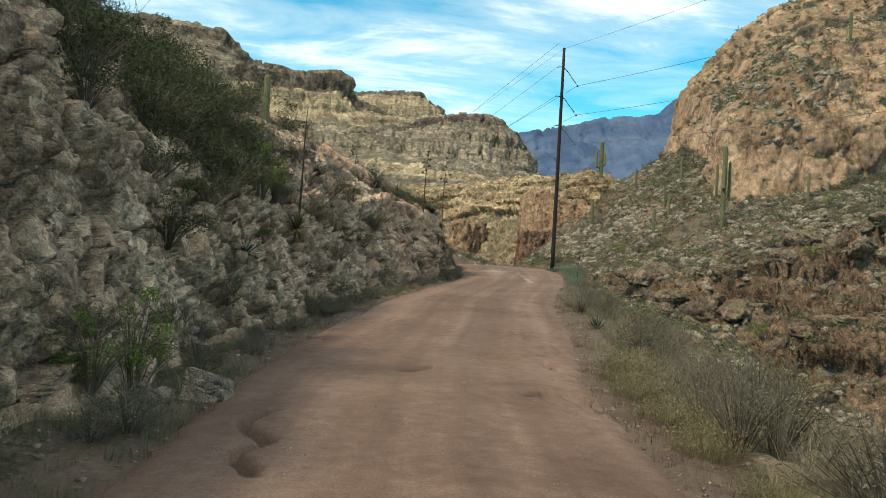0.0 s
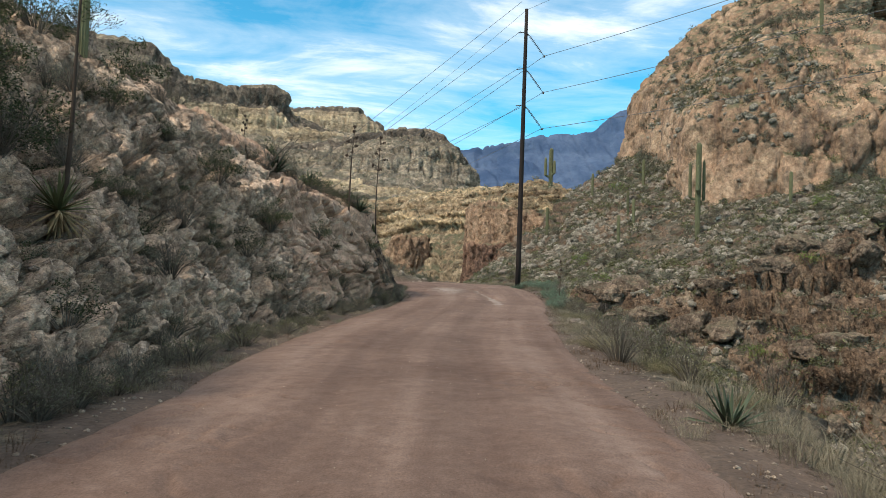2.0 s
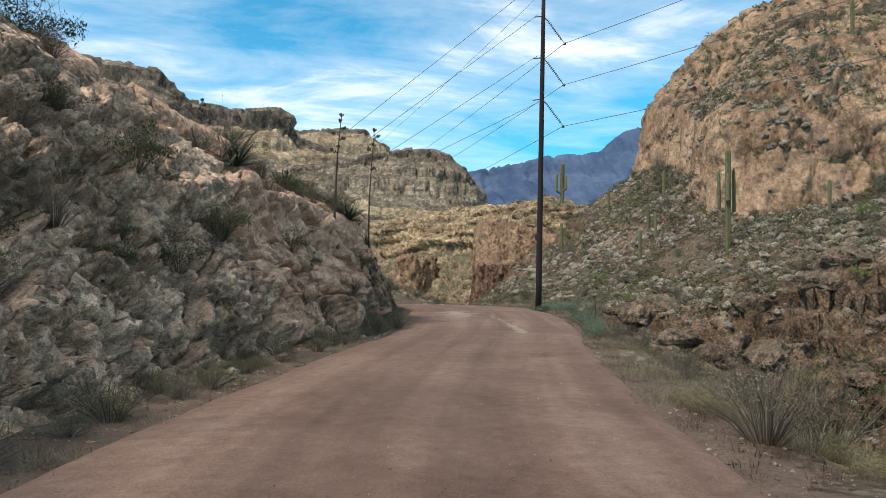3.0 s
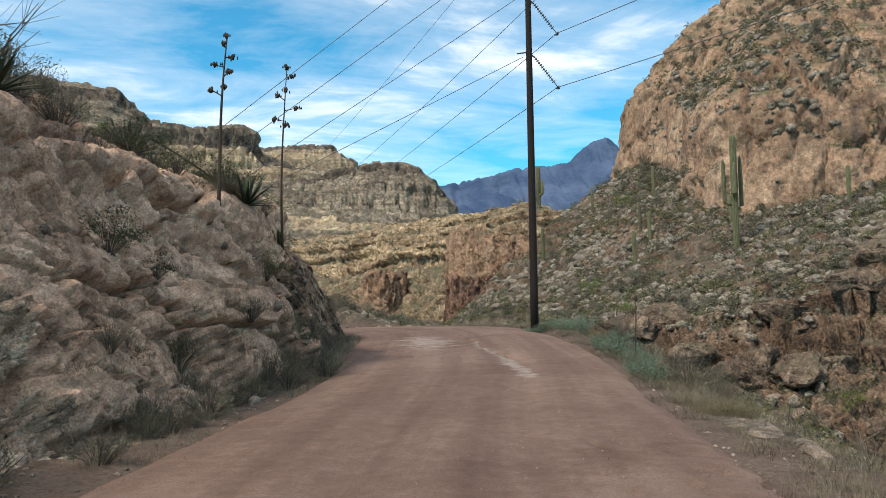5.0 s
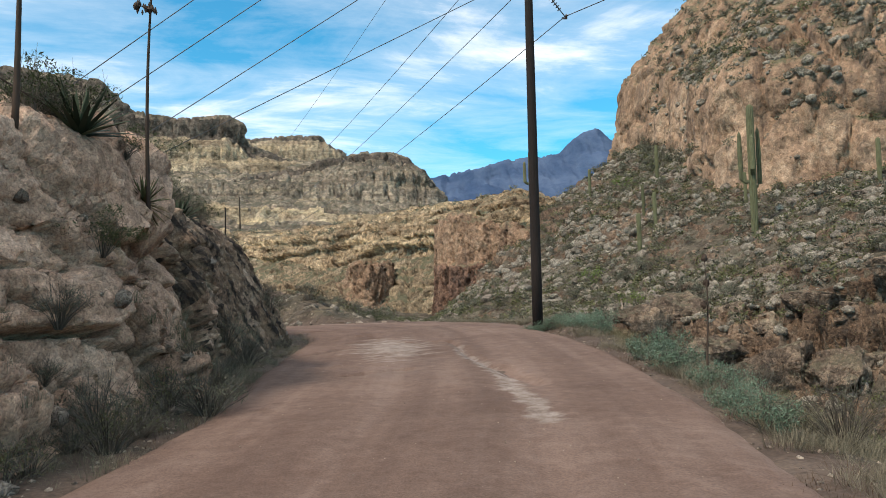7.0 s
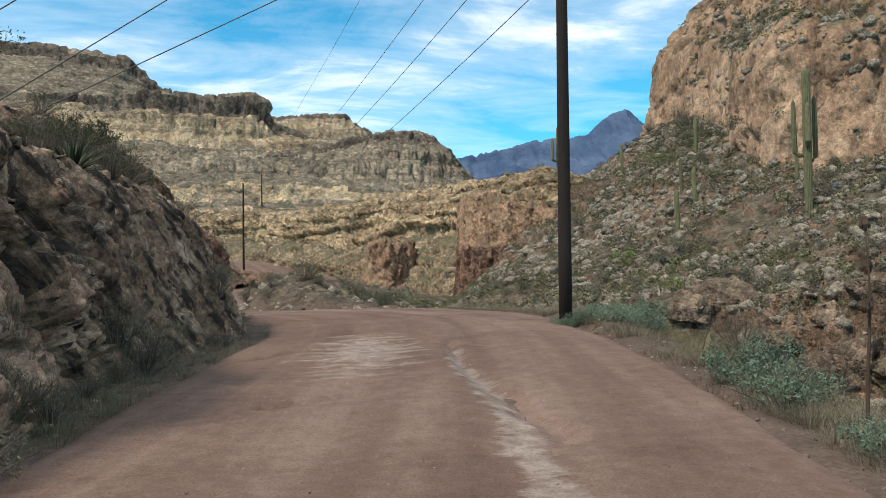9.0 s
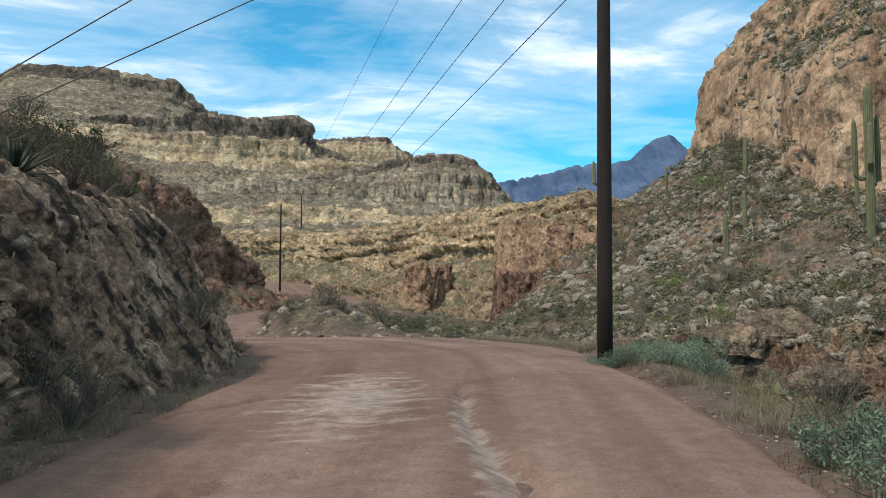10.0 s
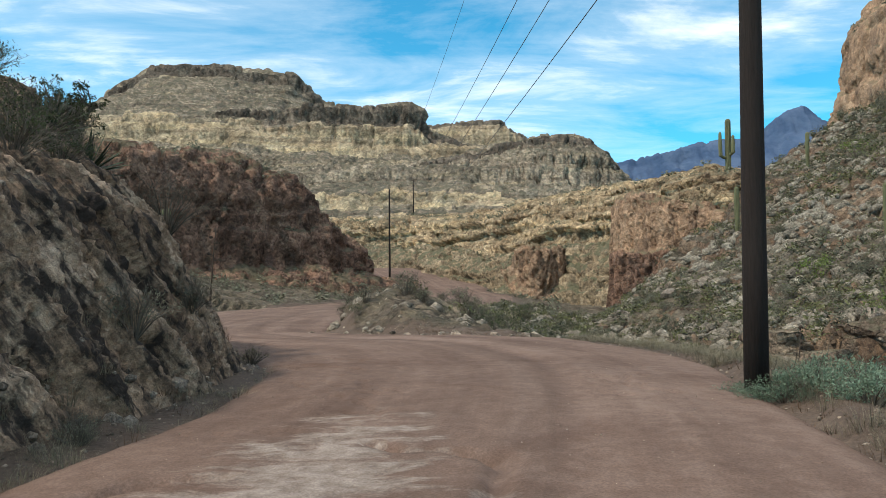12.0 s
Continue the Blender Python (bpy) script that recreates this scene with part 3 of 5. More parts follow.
def build_bank():
    edge = LEFT[:14] + [(9.2, 60.2), (6.6, 64), (2.5, 67.5), (-8, 71)]
    foot = curve_points(edge, 1560, 1.6)
    ys = np.array(list(CUT))
    table = np.array([CUT[k] for k in CUT])
    v = np.r_[np.linspace(-.35, 5.0, 140), np.linspace(5.1, 8, 36), np.linspace(8.3, 12, 14)]
    last = len(v) - 1
    yy = np.clip(foot[:, 1], -14, 56.5)
    past = sstep(57.5, 64, foot[:, 1] + np.maximum(0, 9 - foot[:, 0]) * .6 * (foot[:, 1] > 58))
    o = np.stack([np.interp(yy, ys, table[:, k]) for k in range(8)], 1)
    O = np.stack([np.interp(v, LEVELS, row) for row in o])
    O[:, v < 0] = o[:, :1] + v[None, v < 0] * 1.6
    ang = radians(166) + past * radians(42)
    dirs = np.stack([np.cos(ang), np.sin(ang)], 1)
    O = O * (1 - .45 * past[:, None])
    base = np.interp(foot[:, 1], LINE[:700, 1], LINE[:700, 3])
    Z = base[:, None] - .08 + v[None, :] * np.where(v[None, :] > 3, 1 - .25 * past[:, None], 1)
    X = foot[:, 0:1] + dirs[:, 0:1] * O
    Y = foot[:, 1:2] + dirs[:, 1:2] * O
    # the hillside goes on above, out of sight
    up = np.array([(6, 2), (14, 5), (26, 8), (45, 11), (70, 13)])
    high = np.interp(foot[:, 1], [-14, 30, 42], [.3, .3, .12])
    for dx, dz in up:
        X = np.c_[X, X[:, last] + dirs[:, 0] * dx]
        Y = np.c_[Y, Y[:, last] + dirs[:, 1] * dx]
        Z = np.c_[Z, Z[:, last] + dz * high * (1 - past)]
    P = np.stack([X, Y, Z], 2)
    N = grid_normals(P)
    n = N.reshape(-1, 3)
    p = P.reshape(-1, 3)
    dip = p.copy()
    dip[:, 2] += .35 * p[:, 0] - .12 * p[:, 1]              # beds dip towards the road
    big = fbm(p / 4.5, 3, 44)
    low = sstep(-.3, .5, np.r_[v, [13] * 5])[None, :].repeat(len(foot), 0).ravel()
    zz = np.r_[v, [13] * 5][None, :].repeat(len(foot), 0).ravel()
    clean = sstep(34, 38, p[:, 1]) * sstep(49, 46.5, p[:, 1])          # blocky pink face
    plane = sstep(46.5, 49.5, p[:, 1])                                # slanting slab that ends the bank
    loose = (1 - clean) * (1 - plane)
    grit = np.abs(fbm(p / .16, 3, 48))
    chips = rocky(dip, .17, 43, (1, 1, 1.2), .5)
    skew = np.stack([p[:, 0] * .6, p[:, 1] + .25 * p[:, 2], p[:, 2] + .18 * p[:, 1]], 1)
    d_face = .62 * jointed(skew, 1.7, 41, (.7, .8, .75), 1.1, .8, .06) + .20 * jointed(skew, .62, 42, (.8, .85, .9), 1.1, .7, .09) + .06 * jointed(skew, .24, 44, (1, 1, 1), .7, .8, .1) - .035 * grit
    brow = .38 * np.exp(-((zz - 3.7 - .4 * big) / .32) ** 2) - .50 * np.exp(-((zz - 2.6 - .5 * big) / .6) ** 2)      # jutting slab over a hollow
    d_face = d_face + brow * (.4 + .6 * sstep(-.2, .3, fbm(p / 2.2, 2, 56)))
    d_face = d_face - d_face[(clean > .9) & (zz > .3) & (zz < 5)].mean()
    slant = np.stack([p[:, 0] * .5, p[:, 1] * .8 + p[:, 2] * .55, p[:, 2] * .8 - p[:, 1] * .45], 1)      # beds fall along the bank
    gash = sstep(.16, .0, np.abs(fbm(slant * np.array((.4, .75, .22)), 3, 49)))                          # clefts that run down the slope
    d_loose = .50 * jointed(slant, 1.5, 51, (.8, .75, 1.5), 1.1, .9, .08) + .22 * jointed(slant, .55, 52, (.8, .8, 1.5), 1.0, .9, .10) + .07 * jointed(slant, .2, 57, (1, 1, 1.3), .6, .9, .1) - .05 * grit - .55 * gash + .12 * big
    d_loose = d_loose - d_loose[(loose > .9) & (zz > .3) & (zz < 6)].mean()
    rib = fbm(np.stack([(p[:, 1] + .55 * p[:, 2]) * 2.2, p[:, 2] * .30, p[:, 0] * .2], 1), 4, 47)
    crease = np.abs(fbm(np.stack([(p[:, 1] + .6 * p[:, 2]) * 1.1, p[:, 2] * .22, p[:, 0] * .2], 1), 3, 53))
    fine_rib = np.abs(fbm(np.stack([(p[:, 1] + .5 * p[:, 2]) * 5.5, p[:, 2] * .9, p[:, 0] * .5], 1), 3, 59))
    d_slab = .22 * rib - .34 * sstep(.14, 0, crease) - .11 * fine_rib + .04 * chips + .07 * jointed(slant, .7, 54, (.8, .8, .35), 1.0, .8, .08) - .03 * grit + .08 * big - .25 * sstep(2.6, 3.8, zz)
    near = sstep(15, 11, p[:, 1])
    d_loose = d_loose * (1 - .45 * near) + .22 * near * fbm(p / 1.1, 4, 58)
    d = (d_face - .20 + .12 * sstep(41, 43.5, p[:, 1])) * clean + (d_slab - .06) * plane + (d_loose - .30) * loose
    d *= (.25 + .75 * low)
    p = p + n * d[:, None] * np.sign(n[:, 0:1].mean())
    along_it = foot[:-1, 1:2] + 1.2 * fbm(p / 1.2, 3, 46).reshape(P.shape[:2])[:-1, :-1]
    kind = (along_it > 36.0).astype(int) + (along_it > 46.8)
    me = mesh_of("rock_bank", p, grid_faces(P.shape[0], P.shape[1]), [MAT_BANK, MAT_FACE, MAT_NOSE], False, kind.ravel())
    SURFACES.append((p, grid_faces(P.shape[0], P.shape[1])))
    structure("rock_bank", me, "steep roadside cut of broken pink and grey rock", "rock bank")
    return P, d


# ---- crags, ridges, mesas ----
def ledges(p, period, amp, seed):
    """Level beds that jut out and step back, changing slowly along the face."""
    z = p[:, 2] + period * .9 * fbm(p * np.array((.012, .012, .0)) * (6 / period), 2, seed + 61) + period * .12 * fbm(p / period, 2, seed + 63)
    q = np.stack([p[:, 0] / period * .035, p[:, 1] / period * .035, z / period], 1)
    hard = vnoise(q * np.array((1, 1, 1.0)), seed + 62) + .5 * vnoise(q * np.array((1.5, 1.5, 2.6)), seed + 64)
    return amp * 2.0 * (sstep(.60, .70, hard) - .5)


def sheet(name, foot, nu, profile, vals, inward, mat, label, category, sizes, amps, seed, stretch=(1, 1, 1), smooth=2.0, layers=None, bands=(), blocks=False):
    """A rock face: a foot line x, y, z; profile of (way in, rise); inward: a centre or a fixed direction."""
    f = curve_points(foot, nu, smooth)
    prof = np.array(profile, dtype=float)
    d = np.r_[0, np.cumsum(np.hypot(np.diff(prof[:, 0]), np.diff(prof[:, 1])))]
    t = np.linspace(0, d[-1], vals)
    a, h = np.interp(t, d, prof[:, 0]), np.interp(t, d, prof[:, 1])
    if inward[0] == "to":
        w = np.array(inward[1]) - f[:, :2]
    else:
        w = np.repeat([inward[1]], nu, 0).astype(float)
    w /= np.linalg.norm(w, axis=1, keepdims=True)
    gain = np.ones(nu) if f.shape[1] < 4 else f[:, 3]
    depth = np.ones(nu) if f.shape[1] < 5 else f[:, 4]
    P = np.stack([f[:, 0:1] + w[:, 0:1] * a * depth[:, None], f[:, 1:2] + w[:, 1:2] * a * depth[:, None], f[:, 2:3] + gain[:, None] * h], 2)
    N = grid_normals(P).reshape(-1, 3)
    p = P.reshape(-1, 3)
    out = 0
    for j, (s, am) in enumerate(zip(sizes, amps)):
        if blocks:
            out = out + am * jointed(p, s, seed + j * 5, stretch if j < 2 else (1, 1, .8), .9, .7, .09)
        else:
            out = out + am * rocky(p, s, seed + j * 5, stretch if j < 2 else (1, 1, 1), .9)
    out = out + amps[0] * (.5 if blocks else .9) * fbm(p / sizes[0] / 2, 3, seed + 50) - amps[-1] * .7 * np.abs(fbm(p / sizes[-1] * 1.6, 3, seed + 55))
    if layers:
        out = out + ledges(p, *layers, seed)
    p = p + N * out[:, None] * (1 if N[:, 2].mean() > 0 else -1)
    mats, index = [mat], None
    if bands:
        top = prof[:, 1].max()
        level = ((h[:-1] + h[1:]) / 2 / top)[None, :] + .03 * fbm(np.c_[f[:-1, :2] / 12, np.zeros(nu - 1)], 2, seed + 70)[:, None]
        index = np.zeros(level.shape, dtype=int)
        for lo, hi, m in bands:
            mats.append(m)
            index[(level >= lo) & (level < hi)] = len(mats) - 1
        index = index.ravel()
    if name in ("crag", "layered_ridge", "red_crag"):
        SURFACES.append((p, grid_faces(P.shape[0], P.shape[1])))
    return structure(name, mesh_of(name, p, grid_faces(P.shape[0], P.shape[1], N[:, 2].mean() < 0), mats, False, index), label, category)


build_ground()
build_road()
BANK, BANK_D = build_bank()

sheet("crag", [(62, 135, 22), (60.5, 122, 20.5), (56.2, 113, 18.3), (54.1, 104, 14.3), (49.8, 95, 11.3), (48.2, 90, 10), (48.2, 86, 9.4), (50.5, 82.3, 9), (54, 79.6, 9), (60, 76.5, 8.6), (70, 72, 7.5), (95, 60, 6)],
      430, [(-1.6, -7), (-.9, -2.5), (0, 0), (.3, 3), (.5, 6), (.9, 9), (2, 10.8), (4.5, 13.5), (7.5, 17), (11, 20), (16, 23), (24, 26), (40, 29), (70, 31)], 230, ("to", (88, 108)), MAT_CRAG,
      "tall orange tuff cliff with scrub on its rounded top", "cliff", (4.8, 2.0, .8), (.75, .34, .12), 60, stretch=(1, 1, .36), layers=(3.2, .10), blocks=True)
sheet("layered_ridge", [(72, 126, 11, .2, .6), (59, 125, 10, .28, .65), (47, 129, 5, .66, .75), (38, 140, -1, .94, .9), (30, 152, -2, 1, 1), (24, 165, -1.5, .96, 1), (17, 187, 1, .85, 1), (7, 207, 4, .76, 1), (-14, 226, 6, .70, 1), (-60, 240, 8, .75, 1)],
      560, [(-4, -2), (0, 0), (4, 2.5), (5, 4.5), (12, 8.2), (17, 10.3), (17.6, 14.6), (21, 15.2), (21.6, 17.2), (27, 17.9), (27.7, 19.2), (36, 20.4), (37, 21.6), (60, 22), (90, 18)], 210, ("along", (.22, .97)), MAT_STRATA,
      "long sunlit ridge of level yellow and red rock layers", "ridge", (5, 2.0, .8), (.7, .42, .18), 70, stretch=(.6, .6, .9), layers=(1.1, .55), bands=((-1, .46, MAT_TALUS),), blocks=True)
sheet("red_bluff", [(40.5, 156, 0, .9), (37.2, 148, 0, .92), (35.9, 141.5, 0, .95), (36.6, 138.4, 0, .95), (39, 136, 0, .92), (42, 133.5, .6, .82), (46, 130.2, 2.6, .58), (51, 126.5, 6, .2)],
      170, [(-2, -2.5), (-.6, -.3), (0, .6), (.3, 4), (-.1, 6.2), (.9, 6.8), (1.3, 10), (1.9, 13.2), (3.5, 14.2), (7, 13.6), (12, 9), (14, 1)], 100, ("along", (.5, .86)), MAT_BLUFF,
      "orange-red columnar rock bluff with a darker brown foot", "bluff", (3.4, 1.3, .55), (.55, .32, .14), 76, stretch=(1, 1, .22), bands=((-1, .44, MAT_RED),), blocks=True)
sheet("red_outcrop", [(34, 159, 3, .7), (32, 154.5, 1.5, .8), (29.6, 153.5, 1, .95), (27.5, 153.2, 1, 1), (25.6, 155, 2, .8), (25, 160, 5, .4)],
      70, [(-1.5, -2), (0, 0), (.2, 3), (.6, 6.2), (1.5, 7.2), (3, 7), (5, 3)], 50, ("to", (28.5, 160)), MAT_BLUFF,
      "small orange-red rock outcrop on the talus", "outcrop", (2.4, 1.0, .5), (.5, .3, .12), 78, stretch=(1, 1, .3), blocks=True)
sheet("red_crag", [(-70, 112, 2, 1), (-40, 126, 2.5, 1), (-22, 138, 2.5, 1.02), (-10, 147, 3, 1), (-4, 151.5, 3, .86), (-.6, 154, 3, .66), (2.6, 158, 3, .42), (4.2, 163, 3, .3), (3, 170, 3, .3), (-4, 185, 4, .4)],
      260, [(-8, -3), (-3, .5), (0, 2), (.6, 7), (1.3, 12), (2.8, 16), (5, 17.5), (12, 18.5), (40, 22)], 110, ("to", (-40, 190)), MAT_RED,
      "shaded dark red rock crag above the far road", "crag", (5, 2.0, .8), (.8, .5, .22), 80, stretch=(1, 1, .3), layers=(2.2, .3), blocks=True)


def skyline(name, y, z, tops, nu, profile, vals, mat, label, category, sizes, amps, seed, layers=(3.6, 1.1), bands=()):
    """A far rock face with its foot at (y, z), whose rim runs through the given (x, height)."""
    sheet(name, [(x, y, z, h - z) for x, h in tops], nu, profile, vals, ("along", (0, 1)), mat, label, category, sizes, amps, seed, smooth=.35, layers=layers, bands=bands, stretch=(.8, .8, .4), blocks=True)


skyline("lower_mesa", 325, 2, [(-420, 40), (-200, 52), (-60, 58), (0, 60), (60, 58), (110, 50)], 440,
        [(-60, -.3), (0, .25), (2, .42), (18, .5), (40, .56), (42, .68), (60, .78), (75, .84), (77, .97), (90, 1), (150, 1.05)], 170, MAT_MESA,
        "far terraced hillside of tan rock bands", "hillside", (12, 5, 2.0), (1.5, 1.0, .5), 90, bands=((.25, .42, MAT_CREAM), (.56, .68, MAT_CREAM)))
skyline("right_mesa", 345, 12, [(-40, 58), (24, 67.5), (65, 79.5), (82, 81), (95, 79), (102, 71), (108, 62), (110.5, 50), (114, 28), (118, 14)], 380,
        [(-20, -.3), (0, 0), (6, .22), (30, .4), (50, .52), (56, .76), (70, .86), (78, .97), (85, 1), (140, 1)], 190, MAT_MESA,
        "far mesa end with dark broken cliff rim", "mesa", (12, 5, 2.0), (1.5, 1.0, .5), 95, bands=((.9, .975, MAT_RIM),))
skyline("middle_mesa", 440, 38, [(-260, 100), (-150, 108), (-54, 117), (-29, 113.5), (-1, 117), (9, 111.6), (11.4, 104), (14.5, 97), (40, 90), (120, 84)], 420,
        [(-20, -.2), (0, .1), (8, .25), (40, .5), (60, .60), (63, .80), (68, .84), (71, .99), (80, 1), (160, 1)], 170, MAT_MESA,
        "far mesa with a brown cap of rimrock", "mesa", (14, 6, 2.2), (1.5, 1.1, .55), 100, bands=((.60, .82, MAT_CREAM), (.84, .985, MAT_RIM)))
skyline("back_mesa", 520, 65, [(-20, 113), (15, 116.5), (63, 121), (75, 111), (87, 105), (112, 96), (122, 88)], 180,
        [(-20, -.2), (0, .1), (45, .5), (52, .92), (60, 1), (160, 1)], 70, MAT_MESA,
        "far flat mesa with pale rimrock", "mesa", (14, 6, 2.2), (1.4, 1.0, .55), 105, bands=((.5, .9, MAT_CREAM), (.95, .99, MAT_RIM)))
skyline("capped_hill", 480, 62, [(-520, 120), (-360, 138), (-253, 154), (-209, 182), (-150, 181.5), (-96, 174.5), (-84, 164), (-73, 151), (-42, 146), (60, 120)], 460,
        [(-30, -.3), (0, .05), (14, .22), (24, .38), (90, .60), (150, .84), (163, .89), (166, .985), (172, 1), (280, 1)], 190, MAT_MESA,
        "far grey-green hill with a dark rimrock cap", "hill", (14, 6, 2.2), (1.4, 1.0, .55), 110, bands=((.22, .38, MAT_CREAM), (.89, .985, MAT_RIM)))
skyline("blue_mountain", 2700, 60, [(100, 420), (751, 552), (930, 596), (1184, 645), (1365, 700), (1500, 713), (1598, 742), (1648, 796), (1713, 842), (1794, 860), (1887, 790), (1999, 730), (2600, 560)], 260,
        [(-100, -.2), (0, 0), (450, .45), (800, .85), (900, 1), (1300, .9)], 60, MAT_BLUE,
        "mountain range on the horizon, its blue haze painted into the colour", "mountain", (260, 90, 30), (16, 9, 3), 120, None)


# ---- power line ----
def part(name, me, parent, label=""):
    ob = new(name, me)
    ob.parent = parent
    if label:
        ob["label"] = label
    return ob


def tube(points, radii, sides=8, caps=True):
    """Vertices and faces of a tube along points."""
    pts = [Vector(p) for p in points]
    vs, fs = [], []
    ref = Vector((.31, .17, .93)).normalized()
    for i, p in enumerate(pts):
        t = (pts[min(i + 1, len(pts) - 1)] - pts[max(i - 1, 0)]).normalized()
        a = t.cross(ref if abs(t.dot(ref)) < .97 else Vector((1, 0, 0))).normalized()
        b = t.cross(a)
        for j in range(sides):
            w = 2 * math.pi * j / sides
            vs.append(p + (a * math.cos(w) + b * math.sin(w)) * radii[i])
    for i in range(len(pts) - 1):
        for j in range(sides):
            k = (j + 1) % sides
            fs.append((i * sides + j, i * sides + k, (i + 1) * sides + k, (i + 1) * sides + j))
    if caps:
        fs.append(tuple(range(sides))[::-1])
        fs.append(tuple(range((len(pts) - 1) * sides, len(pts) * sides)))
    return [tuple(v) for v in vs], fs


def joined(pieces):
    vs, fs = [], []
    for v, f in pieces:
        n = len(vs)
        vs += v
        fs += [tuple(i + n for i in q) for q in f]
    return vs, fs


def plain(name, color, rough, var=.25, scale=8.0, stretch=(1, 1, 1), bump=.3, dist=.02, metal=0.0, spec=.3):
    m = bpy.data.materials.new(name)
    m.use_nodes = True
    k = Nodes(m.node_tree)
    co = k.n("ShaderNodeTexCoord").outputs["Object"]
    p = k.n("ShaderNodeMapping", in_0=co, in_3=stretch).outputs[0]
    rnd = k.n("ShaderNodeObjectInfo").outputs["Random"]
    t = k.math("ADD", k.math("MULTIPLY", k.noise(p, scale, 6, .65), .8), k.math("MULTIPLY", rnd, .2))
    lo = tuple(c * (1 - var) for c in color)
    hi = tuple(min(1, c * (1 + var)) for c in color)
    col = k.ramp(t, [(.35, lo), (.68, hi)])
    b = finish(k, col, rough, k.noise(p, scale * 3, 4, .6), bump, dist, spec)
    b.inputs["Metallic"].default_value = metal
    return m


MAT_POLE = plain("creosoted_pole_wood", (.016, .0115, .010), .9, .45, 6, (8, 8, .6), .6, .02)
MAT_STEEL = plain("weathered_steel", (.16, .16, .165), .55, .2, 10, metal=.6)
MAT_GLASSY = plain("grey_insulator", (.13, .135, .15), .4, .2, 20)
MAT_WIRE = plain("aluminium_line", (.10, .10, .105), .6, .1, 4)


def utility_pole(foot, height, radius, tips, lean=(0, 0), sides=16):
    """tips: (height of the string's end, way out to the right)."""
    root = new("utility_pole")
    root.location = foot
    top = Vector((lean[0], lean[1], height))
    axis = lambda z: Vector((lean[0], lean[1], 0)) * (z / height) + Vector((0, 0, z))
    v, f = tube([axis(z) for z in np.linspace(-.6, height, 9)], [radius * (1 - .38 * max(z, 0) / height) for z in np.linspace(-.6, height, 9)], sides)
    part("pole", mesh_of("pole", np.array(v), f, MAT_POLE, True), root, "dark creosoted wooden pole")
    for z, out in tips:
        r = radius * .75
        a = axis(z + 1.25) + Vector((r, 0, 0))
        b = axis(z) + Vector((out, 0, 0))
        way = b - a
        v, f = tube([a - way * .02 - Vector((.10, 0, 0)), a + way * .12], [.035, .03], 6)
        br = part("bracket", mesh_of("bracket", np.array(v), f, MAT_STEEL), root)
        pieces = []
        n = 12
        for j in range(n):
            c = a + way * (.14 + .74 * j / n)
            e = a + way * (.14 + .74 * (j + .45) / n)
            pieces.append(tube([c, c.lerp(e, .35), e], [.03, .085, .03], 8))
        pieces.append(tube([a + way * .1, b], [.016, .016], 6))
        v, f = joined(pieces)
        part("insulator", mesh_of("insulator", np.array(v), f, MAT_GLASSY, True), br)
        v, f = tube([b + Vector((-.02, -.16, 0)), b + Vector((.03, 0, -.04)), b + Vector((-.02, .16, 0))], [.03, .05, .03], 8)
        part("clamp", mesh_of("clamp", np.array(v), f, MAT_STEEL), br)
        # left guard post of the next wire
        v, f = tube([axis(z + 1.3) - Vector((r * .5, 0, 0)), axis(z + 1.22) - Vector((.48, 0, 0))], [.03, .025], 6)
        part("spur", mesh_of("spur", np.array(v), f, MAT_STEEL), root)
    return tagged(root, "tall dark wooden utility pole with hanging insulator strings", "utility pole", "power line")


def wire(name, a, b, sag, radius=.014, n=40):
    a, b = Vector(a), Vector(b)
    pts = [a.lerp(b, i / n) - Vector((0, 0, sag * 4 * (i / n) * (1 - i / n))) for i in range(n + 1)]
    v, f = tube(pts, [radius] * (n + 1), 5, False)
    return tagged(new(name, mesh_of(name, np.array(v), f, MAT_WIRE, True)), "thin dark overhead power line wire", "wire", "overhead wires")


POLE = Vector((16.88, 53.65, .72))
LEAN = .18
TIPS = [(13.34, 1.15), (11.21, 1.15), (9.09, 1.15)]
utility_pole(POLE, 16.0, .155, TIPS, (LEAN, 0))
POLE2 = Vector((5.6, 178.0, 3.2))
utility_pole(POLE2, 16.0, .20, TIPS, sides=10)
POLE3 = Vector((7.9, 266.0, 23.0))
utility_pole(POLE3, 10.0, .20, [(8.6, .9), (7.2, .9)], sides=10)
BEHIND = Vector((41.0, -34.0, 1.0))                    # the line's last pole, behind the camera
for z, out in TIPS:
    a = POLE + Vector((out + LEAN * z / 16, 0, z))
    wire("power_wire", a, POLE2 + Vector((out, 0, z)), 2.2)
    wire("power_wire", a, BEHIND + Vector((out, 0, z)), 1.6)
wire("static_wire", POLE + Vector((LEAN, 0, 15.95)), POLE2 + Vector((0, 0, 15.9)), 1.8, .010)
wire("static_wire", POLE + Vector((LEAN, 0, 15.95)), BEHIND + Vector((0, 0, 16.5)), 1.2, .010)


def guy(z, anchor, guard):
    root = new("guy_wire")
    a, b = POLE + Vector((-.12, 0, z)), Vector(anchor)
    v, f = tube([a, b], [.012, .012], 5)
    part("strand", mesh_of("strand", np.array(v), f, MAT_WIRE, True), root)
    if guard:
        w = (a - b).normalized()
        v, f = tube([b + w * .1, b + w * 2.6], [.03, .03], 8)
        part("guard", mesh_of("guard", np.array(v), f, MAT_GUARD, True), root, "pale plastic guard sleeve")
    return tagged(root, "steel guy wire from the pole to the rock bank", "guy wire", "guy wires")


